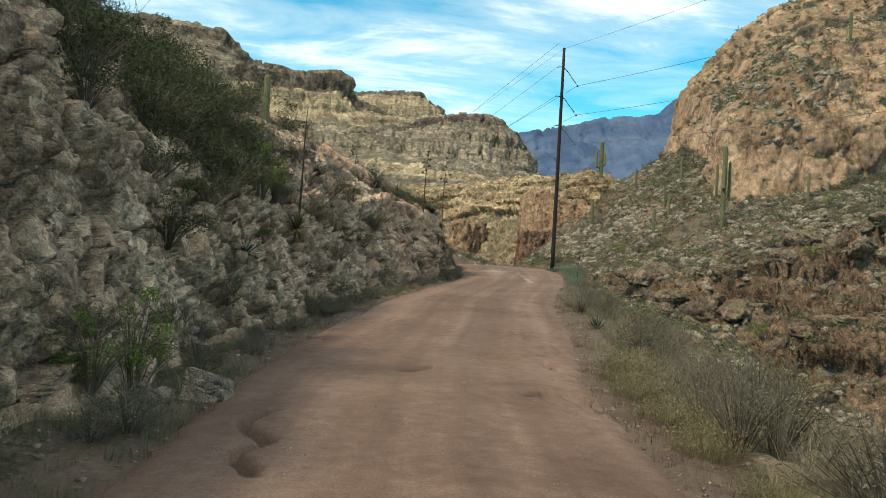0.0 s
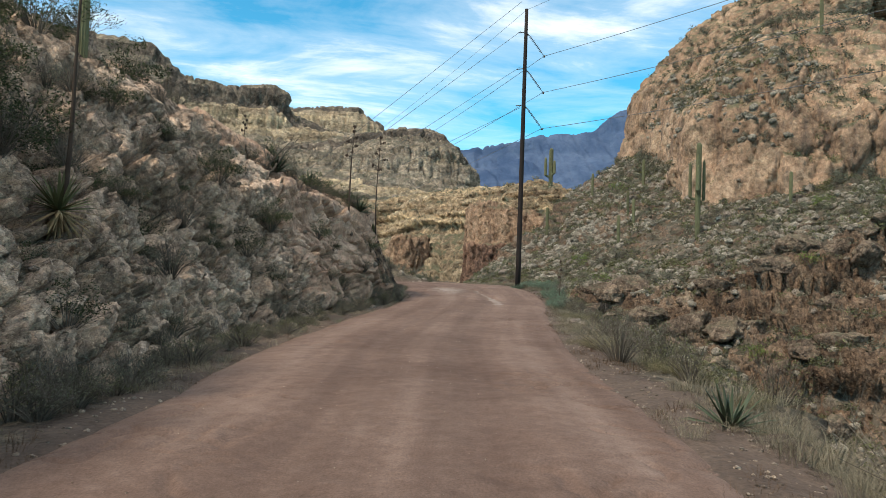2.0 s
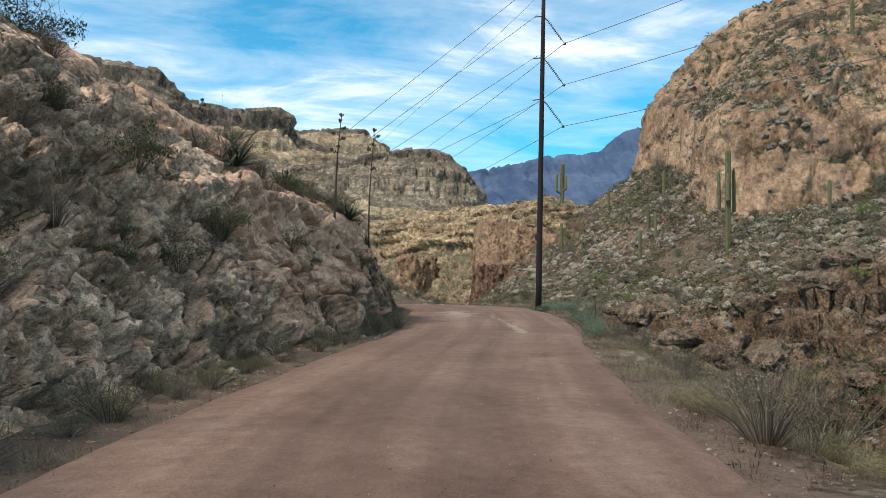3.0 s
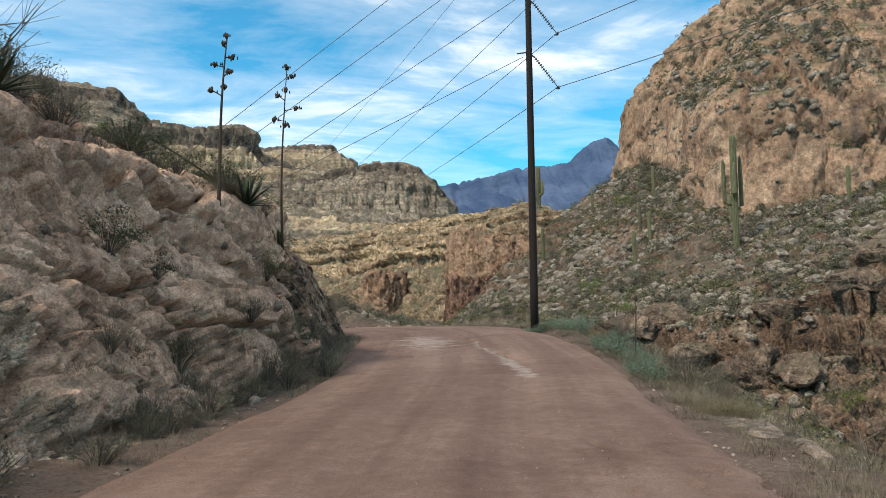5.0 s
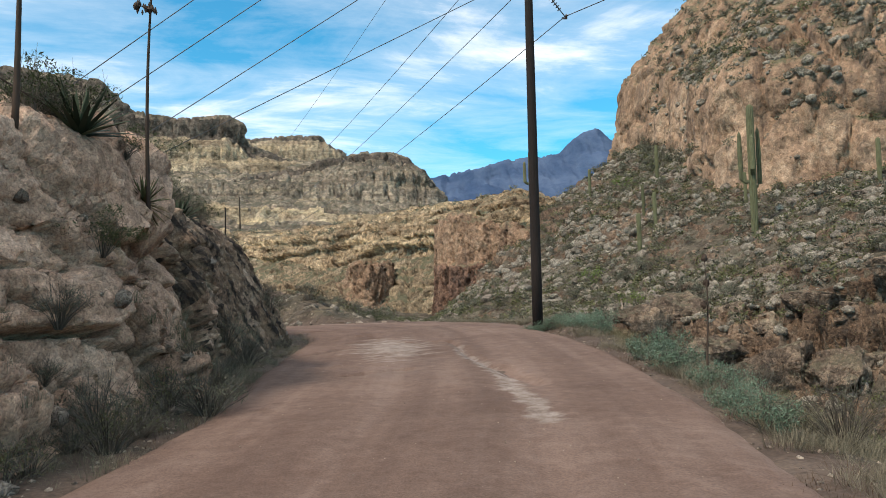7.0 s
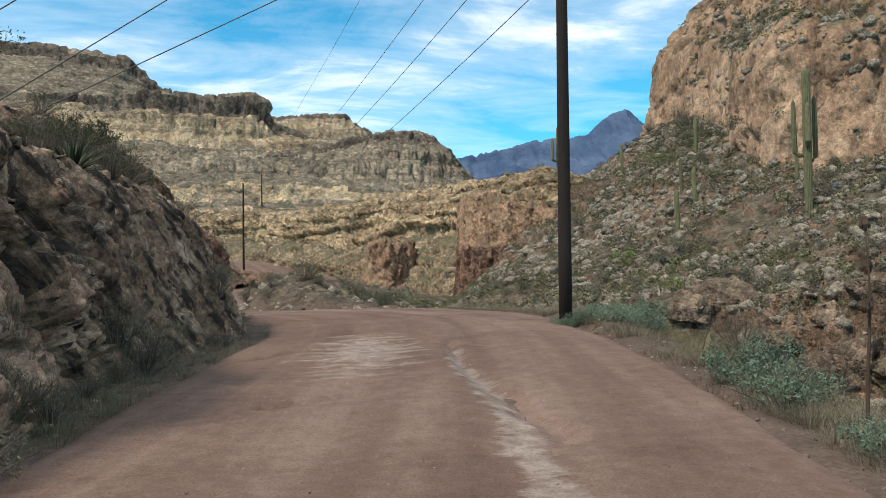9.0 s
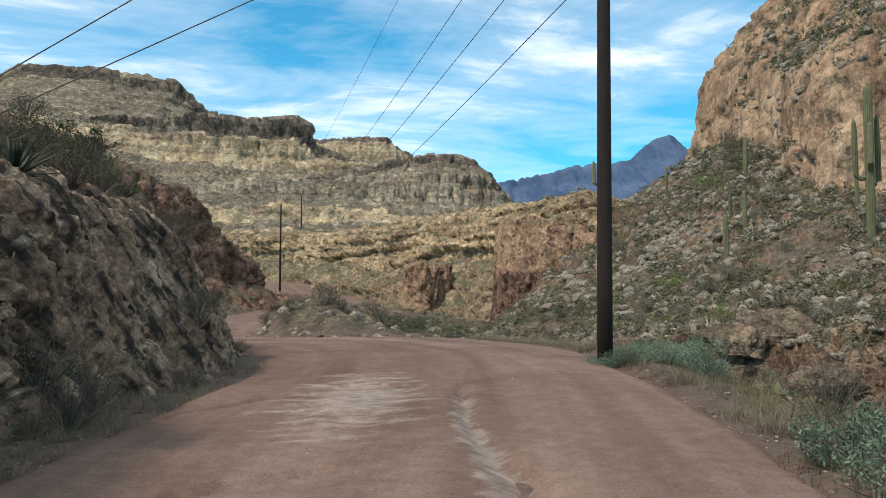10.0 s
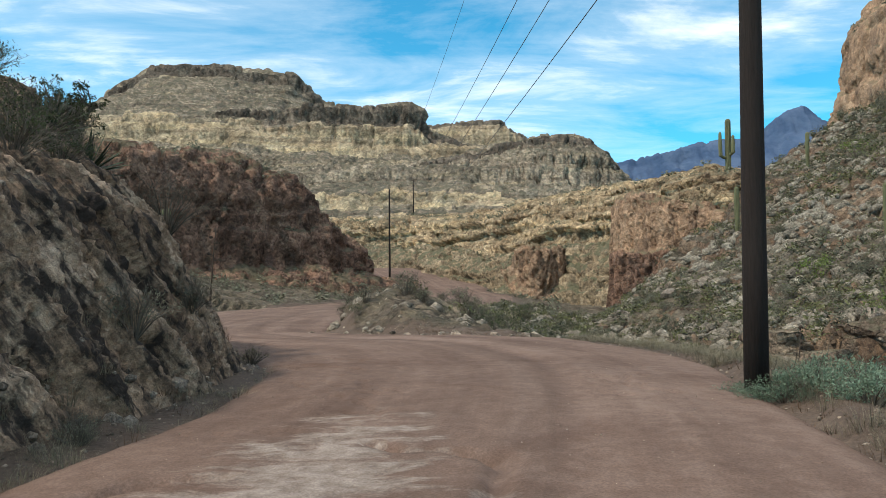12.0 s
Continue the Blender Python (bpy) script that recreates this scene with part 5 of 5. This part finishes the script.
lush = along(330, -1, 15, -1, .15, 1.5, (.5, 1.0), lambda x, y, o: patchy(x, y, 1.5, 27) > .3) + along(260, 15, 46, -1, .2, 1.4, (.4, .9), lambda x, y, o: patchy(x, y, 2.5, 27) > .5)
stuff("green_ditch_grass", GRASS, lush, MAT_LUSH, "dark green grass along the foot of the bank", "grass")
stuff("ditch_grass", GRASS, g3, MAT_GREYGRASS, "greenish grass in the ditch under the bank", "grass")
g3b = along(900, 0, 60, -1, .1, 1.6, (.4, .9), lambda x, y, o: patchy(x, y, 1.9, 17) > .42)
stuff("ditch_straw", GRASS, g3b, MAT_STRAW, "dry straw grass in the ditch under the bank", "grass")
g4 = along(1700, 0, 66, 1, .0, 1.0, (.4, 1.1), lambda x, y, o: patchy(x, y, 1.3, 12) > .45) + along(1300, 0, 62, -1, .0, .9, (.4, 1.1), lambda x, y, o: patchy(x, y, 1.3, 13) > .42)
stuff("edge_weeds", WEED, g4, MAT_RUST, "low rusty dry weeds on the road edge", "weeds")
g5 = along(700, 58, 100, 1, .25, 8, (.4, 1.0), lambda x, y, o: patchy(x, y, 2, 6) > .5)
stuff("bend_grass", GRASS, g5, MAT_STRAW, "dry grass round the outside of the bend", "grass")
gravel = along(3600, 0, 68, 1, .02, 1.5, (.008, .05)) + along(3200, 0, 64, -1, .02, 1.3, (.008, .05))
stuff("edge_gravel", PEBBLE, gravel, MAT_BOULDER, "loose gravel and small stones along the road edges", "gravel", .0)
loose = along(900, 3, 68, 1, -3.0, -.2, (.003, .013)) + along(500, 3, 60, -1, -3.0, -.2, (.003, .013))
stuff("road_pebbles", PEBBLE, loose, MAT_BOULDER, "small loose pebbles on the dirt road", "pebbles", .0)
rubble = scatter(1500, -2, 12, 3, 60, (.04, .22), lambda x, y, z, o, s: s < 0 and .7 < o < 2.6 and z < 3, .1)
stuff("bank_rubble", PEBBLE, rubble, MAT_BOULDER, "broken rock fallen at the foot of the bank", "rubble", .0)

# shrubs, each its own thing
P_SAGE = bush("grey_shrub", 1, .75, .62, MAT_SAGE, 1000, .022, 60, "rounded grey-green desert shrub with fine twigs")
P_DRY = bush("twiggy_shrub", 2, .95, .75, MAT_SAGE, 220, .014, 90, "leafless grey-brown twiggy shrub", .007)
P_OLIVE = bush("olive_shrub", 3, 1.05, .8, MAT_OLIVE, 900, .020, 55, "dense olive-green roadside shrub")
P_GREEN = bush("green_shrub", 4, 1.15, .6, MAT_GREEN, 1700, .026, 40, "upright fresh green shrub beside the road")
P_MINT = bush("mint_shrub", 5, .7, .72, MAT_MINT, 2400, .027, 30, "low pale mint-green leafy shrub on the shoulder")
P_DARK = bush("dark_shrub", 6, 1.0, .85, MAT_DARK, 1500, .032, 40, "dark green shrub in a cleft of the rock")


def broom(seed, height, spread, n, label):
    """A dense broom of fine upright stems."""
    rng = np.random.RandomState(seed)
    root = new("broom_shrub")
    v, f = blades(n, spread * .6, height, .006, .7, .6, rng)
    part("stem_fan", mesh_of("stem_fan", np.array(v), f, MAT_BROOM), root)
    v, f = leaves(n, (0, 0, height * .5), (spread * .8, spread * .8, height * .42), .022, rng, .3, .4)
    part("fine_foliage", mesh_of("fine_foliage", np.array(v), f, MAT_BROOM), root)
    return tagged(root, label, "shrub")


copies(broom(31, .5, .62, 1100, "fuzzy olive-brown broom shrub beside the road"), [(5.15, 9.9, .9), (5.5, 11.2, 1.0), (6.2, 12.7, 1.1), (6.0, 10.5, 1.1), (6.9, 12.2, 1.1), (7.1, 14.4, 1.0), (4.9, 8.4, .9), (7.7, 16.3, .9), (5.7, 8.9, 1.0), (6.7, 10.9, 1.1), (7.9, 14.2, 1.1), (4.6, 6.9, .8), (4.4, 5.4, .7), (5.2, 7.6, 1.0), (13.9, 35.6, .8), (14.3, 37.2, .9), (13.6, 34.2, .9), (14.9, 38.6, .8), (18.3, 54.2, .9), (17.9, 51.3, .8), (19.2, 55.6, .9), (16.9, 47.3, .7)]
       + [(x, y, s) for x, y, z, s, h in along(45, 16, 60, 1, .9, 3.5, (.45, .9))], "brooms along the drop")


def spots(n, x0, x1, y0, y1, size, keep, steep=.15):
    return [(x, y, s) for x, y, z, s, _ in scatter(n, x0, x1, y0, y1, size, keep, steep)]


bank = lambda lo, hi: (lambda x, y, z, o, s: s < 0 and lo < z < hi and y < 58 and not (36 < y < 57 and .7 < z < 3.9))
copies(P_SAGE, [(x, y, s) for x, y, z, s, h in along(60, 4, 57, -1, .6, 1.9, (.4, .9))] + spots(150, -9, 9, 4, 58, (.5, 1.15), bank(.1, 8)), "shrubs on the rock bank")
copies(P_DRY, spots(130, -9, 9, 3, 58, (.5, 1.2), bank(.3, 9)), "shrubs on the rock bank")
copies(P_DARK, [(-1.3, 17.9, 1.2), (-1.5, 17.2, 1.0), (-2.5, 20.5, 1.6), (-1.3, 20.9, 1.0), (-1.45, 16.2, 1.0), (-1.2, 23.9, .9), (-2.3, 24.5, 1.3), (-1.7, 13.5, 1.0), (-2.6, 16, 1.2), (-3.4, 19, 1.4), (-3.8, 22.5, 1.4), (-1.0, 24.5, 1.0), (.2, 29, .8), (1.6, 33.2, .9), (3.0, 36.2, .9), (4.6, 39.2, .8), (5.2, 39.9, .5),
                (7.2, 46.0, .7), (7.0, 43.2, .6), (-2.5, 36, 1.1)] + spots(90, -10, -1, 8, 36, (.8, 1.6), bank(3.3, 9)) + spots(220, -6, -1.2, 9, 27, (.8, 1.5), bank(2.2, 7.5))[:75] + spots(300, -4, 8, 16, 47, (.45, .95), bank(.6, 5.5), .3)[:40], "shrubs on the rock bank")
copies(P_OLIVE, [(6.8, 9.5, 1.2), (7.6, 15.5, 1.1), (8.4, 12.4, 1.3), (9.4, 18, 1.2), (10.5, 22, 1.0), (12, 29, .9), (7.6, 11, 1.3)]
       + spots(170, 4, 18, 3, 44, (.6, 1.25), lambda x, y, z, o, s: s > 0 and 1.6 < o < 6), "shrubs along the drop")
copies(bush("pale_shrub", 7, .95, .8, MAT_SAGE, 520, .018, 80, "pale grey wispy shrub in dry grass", .006), [(8.6, 17.4, 1.0), (14.4, 39.4, .8)]
       + spots(150, 4, 18, 3, 60, (.6, 1.2), lambda x, y, z, o, s: s > 0 and 1.0 < o < 5), "shrubs along the drop")
copies(P_MINT, [(13.85, 39.8, .75), (14.35, 41.0, .6), (14.9, 42.2, .65), (15.5, 44.3, 1.0), (15.9, 45.4, .9), (16.72, 53.15, .5), (16.9, 52.9, .55), (16.62, 53.5, .42), (17.3, 50.6, .8), (17.15, 52.9, .6), (17.5, 53.2, .8), (17.6, 52.4, .9), (18.6, 53.4, 1.0), (17.9, 48.6, 1.0)], "mint shrubs on the shoulder")
copies(P_GREEN, [(-.85, 20.2, 1.2), (-1.15, 9.3, .95), (-1.3, 8.3, .8), (4.2, 41.4, .0001 + .5)], "green shrubs by the ditch")
copies(bush("ditch_shrub", 8, .6, .6, MAT_OLIVE, 640, .018, 45, "dull green shrub in the ditch below the rock", .009), [(7.35, 41.3, .9), (6.7, 40.2, .8), (7.7, 43.4, .9), (8.0, 45.2, .8), (1.9, 24.3, 1.0), (2.6, 26.6, 1.0), (3.4, 29.2, .9), (9.6, 57.6, .6)]
       + [(x, y, s) for x, y, z, s, h in along(80, 4, 47, -1, .75, 1.9, (.4, .95))], "shrubs in the ditch")
copies(bush("bend_shrub", 9, .9, .85, MAT_DARK, 640, .030, 34, "dull green shrub beyond the bend"), spots(70, 6, 30, 66, 112, (.7, 1.5), lambda x, y, z, o, s: s > 0 and 1.2 < o), "shrubs past the bend")
copies(bush("talus_shrub", 10, .95, .9, MAT_SAGE, 520, .045, 26, "grey-green shrub among stones on the slope"), spots(170, 18, 60, 62, 108, (.6, 1.4), across), "shrubs on the slope")
copies(bush("green_talus_shrub", 12, 1.3, 1.0, MAT_GREEN, 520, .05, 26, "yellow-green palo verde bush on the slope"), [(47, 104, 1.7), (33.5, 78, 1.3), (51.5, 72, 1.5), (39, 63, 1.2), (44.5, 64, 1.4), (35, 88, 1.3)], "bushes on the slope")
copies(bush("crag_shrub", 13, 1.2, .9, MAT_SAGE, 420, .06, 24, "small shrub on a cliff shelf"), spots(160, 50, 80, 70, 125, (.7, 1.6), lambda x, y, z, o, s: z > 10, .2), "shrubs on the cliff")

# dark shrubs along the rim of the bank
P_RIM = bush("rim_shrub", 15, .55, .6, MAT_DARK, 900, .018, 60, "dark dry shrub along the rim of the rock", .007)
for j, (x, y, z, s) in enumerate([(5.3, 42.2, 4.4, 1.0), (5.7, 42.7, 4.2, .9), (6.1, 43.5, 3.9, .9), (6.3, 43.9, 3.6, .8), (4.9, 41.5, 4.6, .9), (3.2, 39.6, 5.0, 1.1), (2.6, 38.0, 5.0, 1.2), (7.0, 45.0, 3.3, .6), (6.4, 47.0, 4.1, .7), (6.9, 49.5, 3.8, .8), (6.4, 52.5, 4.2, 1.0), (6.0, 54.5, 4.6, 1.1), (5.4, 55.6, 4.9, 1.2), (4.9, 57.5, 5.2, 1.3), (5.8, 58.2, 4.8, 1.1), (4.0, 59.6, 5.2, 1.2), (7.7, 51.9, 3.9, 1.1), (7.3, 52.8, 4.0, 1.3), (7.5, 53.7, 3.9, 1.2), (7.1, 54.5, 4.0, 1.4), (7.3, 55.3, 3.9, 1.1), (6.7, 55.9, 4.1, 1.4), (6.6, 53.4, 4.2, 1.4), (6.1, 54.9, 4.4, 1.5), (7.6, 50.6, 3.9, .9), (6.5, 51.6, 4.2, 1.3), (6.0, 56.6, 4.4, 1.4)]):
    perch(P_RIM if j == 0 else copy_thing(P_RIM, Matrix.Identity(4)), x, y, z, j, s)
tagged(P_RIM, group="shrubs on the rim")

# agaves, stalks, cacti
A1 = agave(1, 42, .85, .085, "blue-green agave rosette on the bank top")
A2 = agave(2, 38, .70, .06, "narrow-leaved agave with a dry hanging skirt", .2, MAT_OLIVE, 46)
for (x, y, z, s) in [(4.4, 42.5, 4.95, 1.05), (3.6, 38.7, 4.75, 1.0), (6.6, 43.9, 2.9, .95), (7.45, 50.2, 3.75, .75), (6.28, 57.2, 4.9, 1.0), (7.0, 56.9, 4.18, .95), (-.7, 17.5, 1.6, .6)]:
    c = A1 if s == 1.05 else copy_thing(A1, Matrix.Identity(4))
    perch(c, x, y, z, x * 7, s, .06)
perch(A2, .15, 24.1, 2.6, .15, 1.0, -.05)
perch(copy_thing(A2, Matrix.Identity(4)), 7.4, 44.75, 2.7, 1.0, .7, 0)
set_on(tagged(agave(3, 34, .95, .09, "tall upright green agave on the road shoulder", .9), group="agaves on the shoulder"), 8.0, 19.3, None, .5, .62, .06)
perch(stalk(3.9, .045, 0, 1, (.25, .1), "bare dry agave flower stalk"), .2, 24.3, 2.6)
set_on(stalk(3.6, .045, 7, 2, (.22, .05)), 6.02, 43.0, None)
perch(stalk(4.3, .034, 7, 3, (.10, .05)), 7.48, 44.5, 2.9)
set_on(stalk(1.5, .02, 6, 4), 1.9, 41.5, None)
set_on(stalk(1.9, .022, 3, 5, (.02, .02), "thin dry stalk on the shoulder"), 15.2, 42.8, None)
set_on(stalk(2.0, .03, 5, 6, (.25, .0)), 22.5, 64.5, None)
set_on(stalk(4.2, .06, 7, 7, (.45, .0)), 3.4, 76.0, None)
fallen = stalk(2.3, .022, 0, 8, (0, 0), "fallen dry agave stalk lying on the bank")
fallen.matrix_basis = Matrix.Translation((4.8, 42.5, 4.95)) @ Vector((1.75, 1.3, -.95)).to_track_quat("Z", "Y").to_matrix().to_4x4()

set_on(saguaro(9.4, .27, [(0.2, 3.6, .75, 4.2), (2.6, 3.9, .7, 3.6), (4.2, 4.5, .65, 2.6)], 1, "tall saguaro cactus with upright arms on the slope"), 43.5, 79.0, None)
set_on(saguaro(8.4, .42, [(3.3, 3.0, 1.1, 3.6), (5.2, 3.4, .9, 2.6)], 2, "saguaro cactus with two arms on the ridge shoulder"), 54.3, 148.6, None)
S3 = saguaro(3.2, .17, [], 3, "young single-column saguaro cactus")
for j, (x, y, s) in enumerate([(-2.0, 33.5, .85), (39.5, 88.0, 1.1), (42.5, 90.5, 1.0), (44, 95, .9), (47, 84.5, .8), (48.5, 100, 1.1), (52, 76.5, 1.0), (-2.5, 88, 2.0), (-4.5, 90, 1.6), (-8, 96, 2.0), (64.5, 88, 1.3), (38, 106, 1.2), (46, 110, 1.0)]):
    set_on(S3 if j == 0 else copy_thing(S3, Matrix.Identity(4)), x, y, None, j, s)


def desert_tree(seed, height, spread, leaf_mat, n, label, thick=.07):
    """A many-stemmed small tree with a thin, gappy crown."""
    rng = np.random.RandomState(seed)
    root = new("desert_tree")
    pieces, tips = [], []
    for j in range(5):
        az = j * 1.3 + rng.normal(0, .2)
        a = Vector((0, 0, -.1))
        b = Vector((math.cos(az), math.sin(az), 0)) * spread * .35 + Vector((0, 0, height * .4))
        c = Vector((math.cos(az + .3), math.sin(az + .3), 0)) * spread * .7 + Vector((0, 0, height * .75))
        pieces.append(tube([a, b, c], [thick, thick * .65, thick * .35], 6))
        for _ in range(9):
            s = a.lerp(b, rng.uniform(.6, 1)) if rng.uniform() < .4 else b.lerp(c, rng.uniform(0, 1))
            e = s + Vector(rng.normal(size=3)) * spread * .28 + Vector((0, 0, height * .18))
            pieces.append(tube([s, s.lerp(e, .5) + Vector(rng.normal(size=3)) * .05, e], [thick * .3, thick * .2, thick * .08], 4, False))
            tips.append(e)
            for _ in range(3):
                g = e + Vector(rng.normal(size=3)) * spread * .16
                pieces.append(tube([s.lerp(e, .6), g], [thick * .1, thick * .04], 3, False))
                tips.append(g)
    v, f = joined(pieces)
    part("trunk", mesh_of("trunk", np.array(v), f, MAT_TWIG), root)
    if n:
        per = max(4, n // len(tips))
        v, f = joined([leaves(per, t, (spread * .13,) * 3, .035, rng, .1) for t in tips])
        part("crown", mesh_of("crown", np.array(v), f, leaf_mat), root)
    return tagged(root, label, "tree")


set_on(desert_tree(1, 1.7, 1.1, MAT_OLIVE, 700, "sparse thorny mesquite on the bank top"), -2.8, 27.9, None)
set_on(desert_tree(2, 1.15, .62, MAT_DARK, 4200, "small dark green tree on the bank end"), 5.9, 58.65, None)
set_on(desert_tree(3, 1.6, 1.4, MAT_TWIG, 0, "bare grey thorn tree on the bank top", .05), 2.6, 38.2, None)

# the mound between the two arms of the road
copies(bush("mound_shrub", 14, .8, .75, MAT_SAGE, 520, .036, 40, "grey-green shrub on the mound inside the bend"), spots(120, 7, 17, 71, 94, (.6, 1.3), lambda x, y, z, o, s: s > 0 and o > .6), "shrubs on the mound")
ms = scatter(700, 6, 20, 68, 96, (.06, .4), lambda x, y, z, o, s: s > 0 and o > .3, .3)
stuff("mound_stones", PEBBLE, ms, MAT_STONE, "loose stones on the mound inside the bend", "stones", .02)

# boulders
B = [stone_mesh("boulder", 200 + j, MAT_BOULDER, 3, .62 + .06 * j) for j in range(5)]


def boulder(x, y, s, j, label, group, sink=.25, stretch=(1, 1, 1), mat=None, turn=None, z=None):
    me = B[j % 5]
    ob = new("boulder", me)
    if z is None:
        hit, _ = drop(x, y)
        z = hit.z
    ob.matrix_basis = Matrix.Translation((x, y, z + s * (.45 - sink) * stretch[2])) @ Euler((RNG.uniform(-.2, .2), RNG.uniform(-.2, .2), RNG.uniform(0, 6.28) if turn is None else turn)).to_matrix().to_4x4() @ Matrix.Diagonal((s * stretch[0], s * stretch[1], s * stretch[2], 1))
    return tagged(ob, label, "boulder", group)


boulder(-.25, 9.1, .48, 0, "pale cream boulder lying in the ditch", "boulders by the road")
boulder(-.75, 8.75, .22, 1, "pale grey rock beside the boulder", "boulders by the road")
boulder(-1.05, 9.4, .2, 2, "pale grey rock beside the boulder", "boulders by the road")
boulder(12.85, 35.7, .85, 3, "low pale rounded rock half buried in the shoulder", "boulders by the road", .78, (1.5, .8, .5), turn=1.3)
boulder(12.5, 34.0, .5, 1, "low pale rounded rock half buried in the shoulder", "boulders by the road", .6, (1.6, .7, .4), turn=1.2)
for j in range(14):
    t = j / 13
    boulder(8.3 + 7.8 * t + RNG.uniform(-.3, .3), 70.2 - 6.0 * t + RNG.uniform(-.3, .5), RNG.uniform(.10, .3), j, "stone set along the outer edge of the bend", "edge stones")
for x, y, s, _z in [(31.6, 75.2, .9, 0), (30.4, 75.8, .7, 0), (28.2, 73, .8, 0), (26.5, 73.5, .8, 0), (32.6, 77.5, .9, 0), (24, 73, .9, 0), (22.5, 74.5, .7, 0), (29, 71.5, .7, 0), (27.5, 76, 1.0, 0), (35, 76.5, .8, 0), (19.2, 81, 1.0, 0), (16.5, 80, .8, 0)]:
    boulder(x, y, s, int(x), "big pale fallen boulder at the foot of the slope", "fallen boulders")
for x, y, z, s, hgt in scatter(260, 20, 58, 60, 112, (.35, 1.1), lambda x, y, z, o, s: across(x, y, z, o, s), .3)[:110]:
    boulder(x, y, s, int(x * 10), "pale boulder among scrub on the slope", "boulders on the slope", z=z)

# blocks of the ledge over the gully
L = [stone_mesh("ledge_block", 300 + j, MAT_LEDGE, 4, .8, .8) for j in range(6)]
_run = curve_points(LEDGE[1:6], 60, 2)
_way = np.gradient(_run, axis=0)
_way /= np.linalg.norm(_way, axis=1, keepdims=True)
for row, (out, count, big, low) in enumerate([(-.6, 16, 1.5, -.1), (-2.6, 15, 1.8, -.3), (-5.5, 13, 1.9, -.2), (-9.0, 11, 2.0, -.4), (4.0, 7, 1.1, -.3)]):
    for j in range(count):
        i = int((j + RNG.uniform(.2, .8)) * 44 / count)
        x = _run[i, 0] - _way[i, 1] * (out + RNG.uniform(-.7, .7))
        y = _run[i, 1] + _way[i, 0] * (out + RNG.uniform(-.7, .7))
        hit, _ = drop(x, y)
        s = big * RNG.uniform(.65, 1.2)
        ob = new("ledge_block", L[(row * 5 + j) % 6])
        ob.matrix_basis = Matrix.Translation((x, y, hit.z + s * low * .5)) @ Euler((RNG.uniform(-.12, .12), RNG.uniform(-.12, .12), math.atan2(_way[i, 1], _way[i, 0]) + RNG.uniform(-.5, .5))).to_matrix().to_4x4() @ Matrix.Diagonal((s * RNG.uniform(.9, 1.4), s * .95, s * RNG.uniform(.8, 1.15), 1))
        tagged(ob, "rust and grey rock block jutting from the gully ledge", "rock", "ledge blocks")
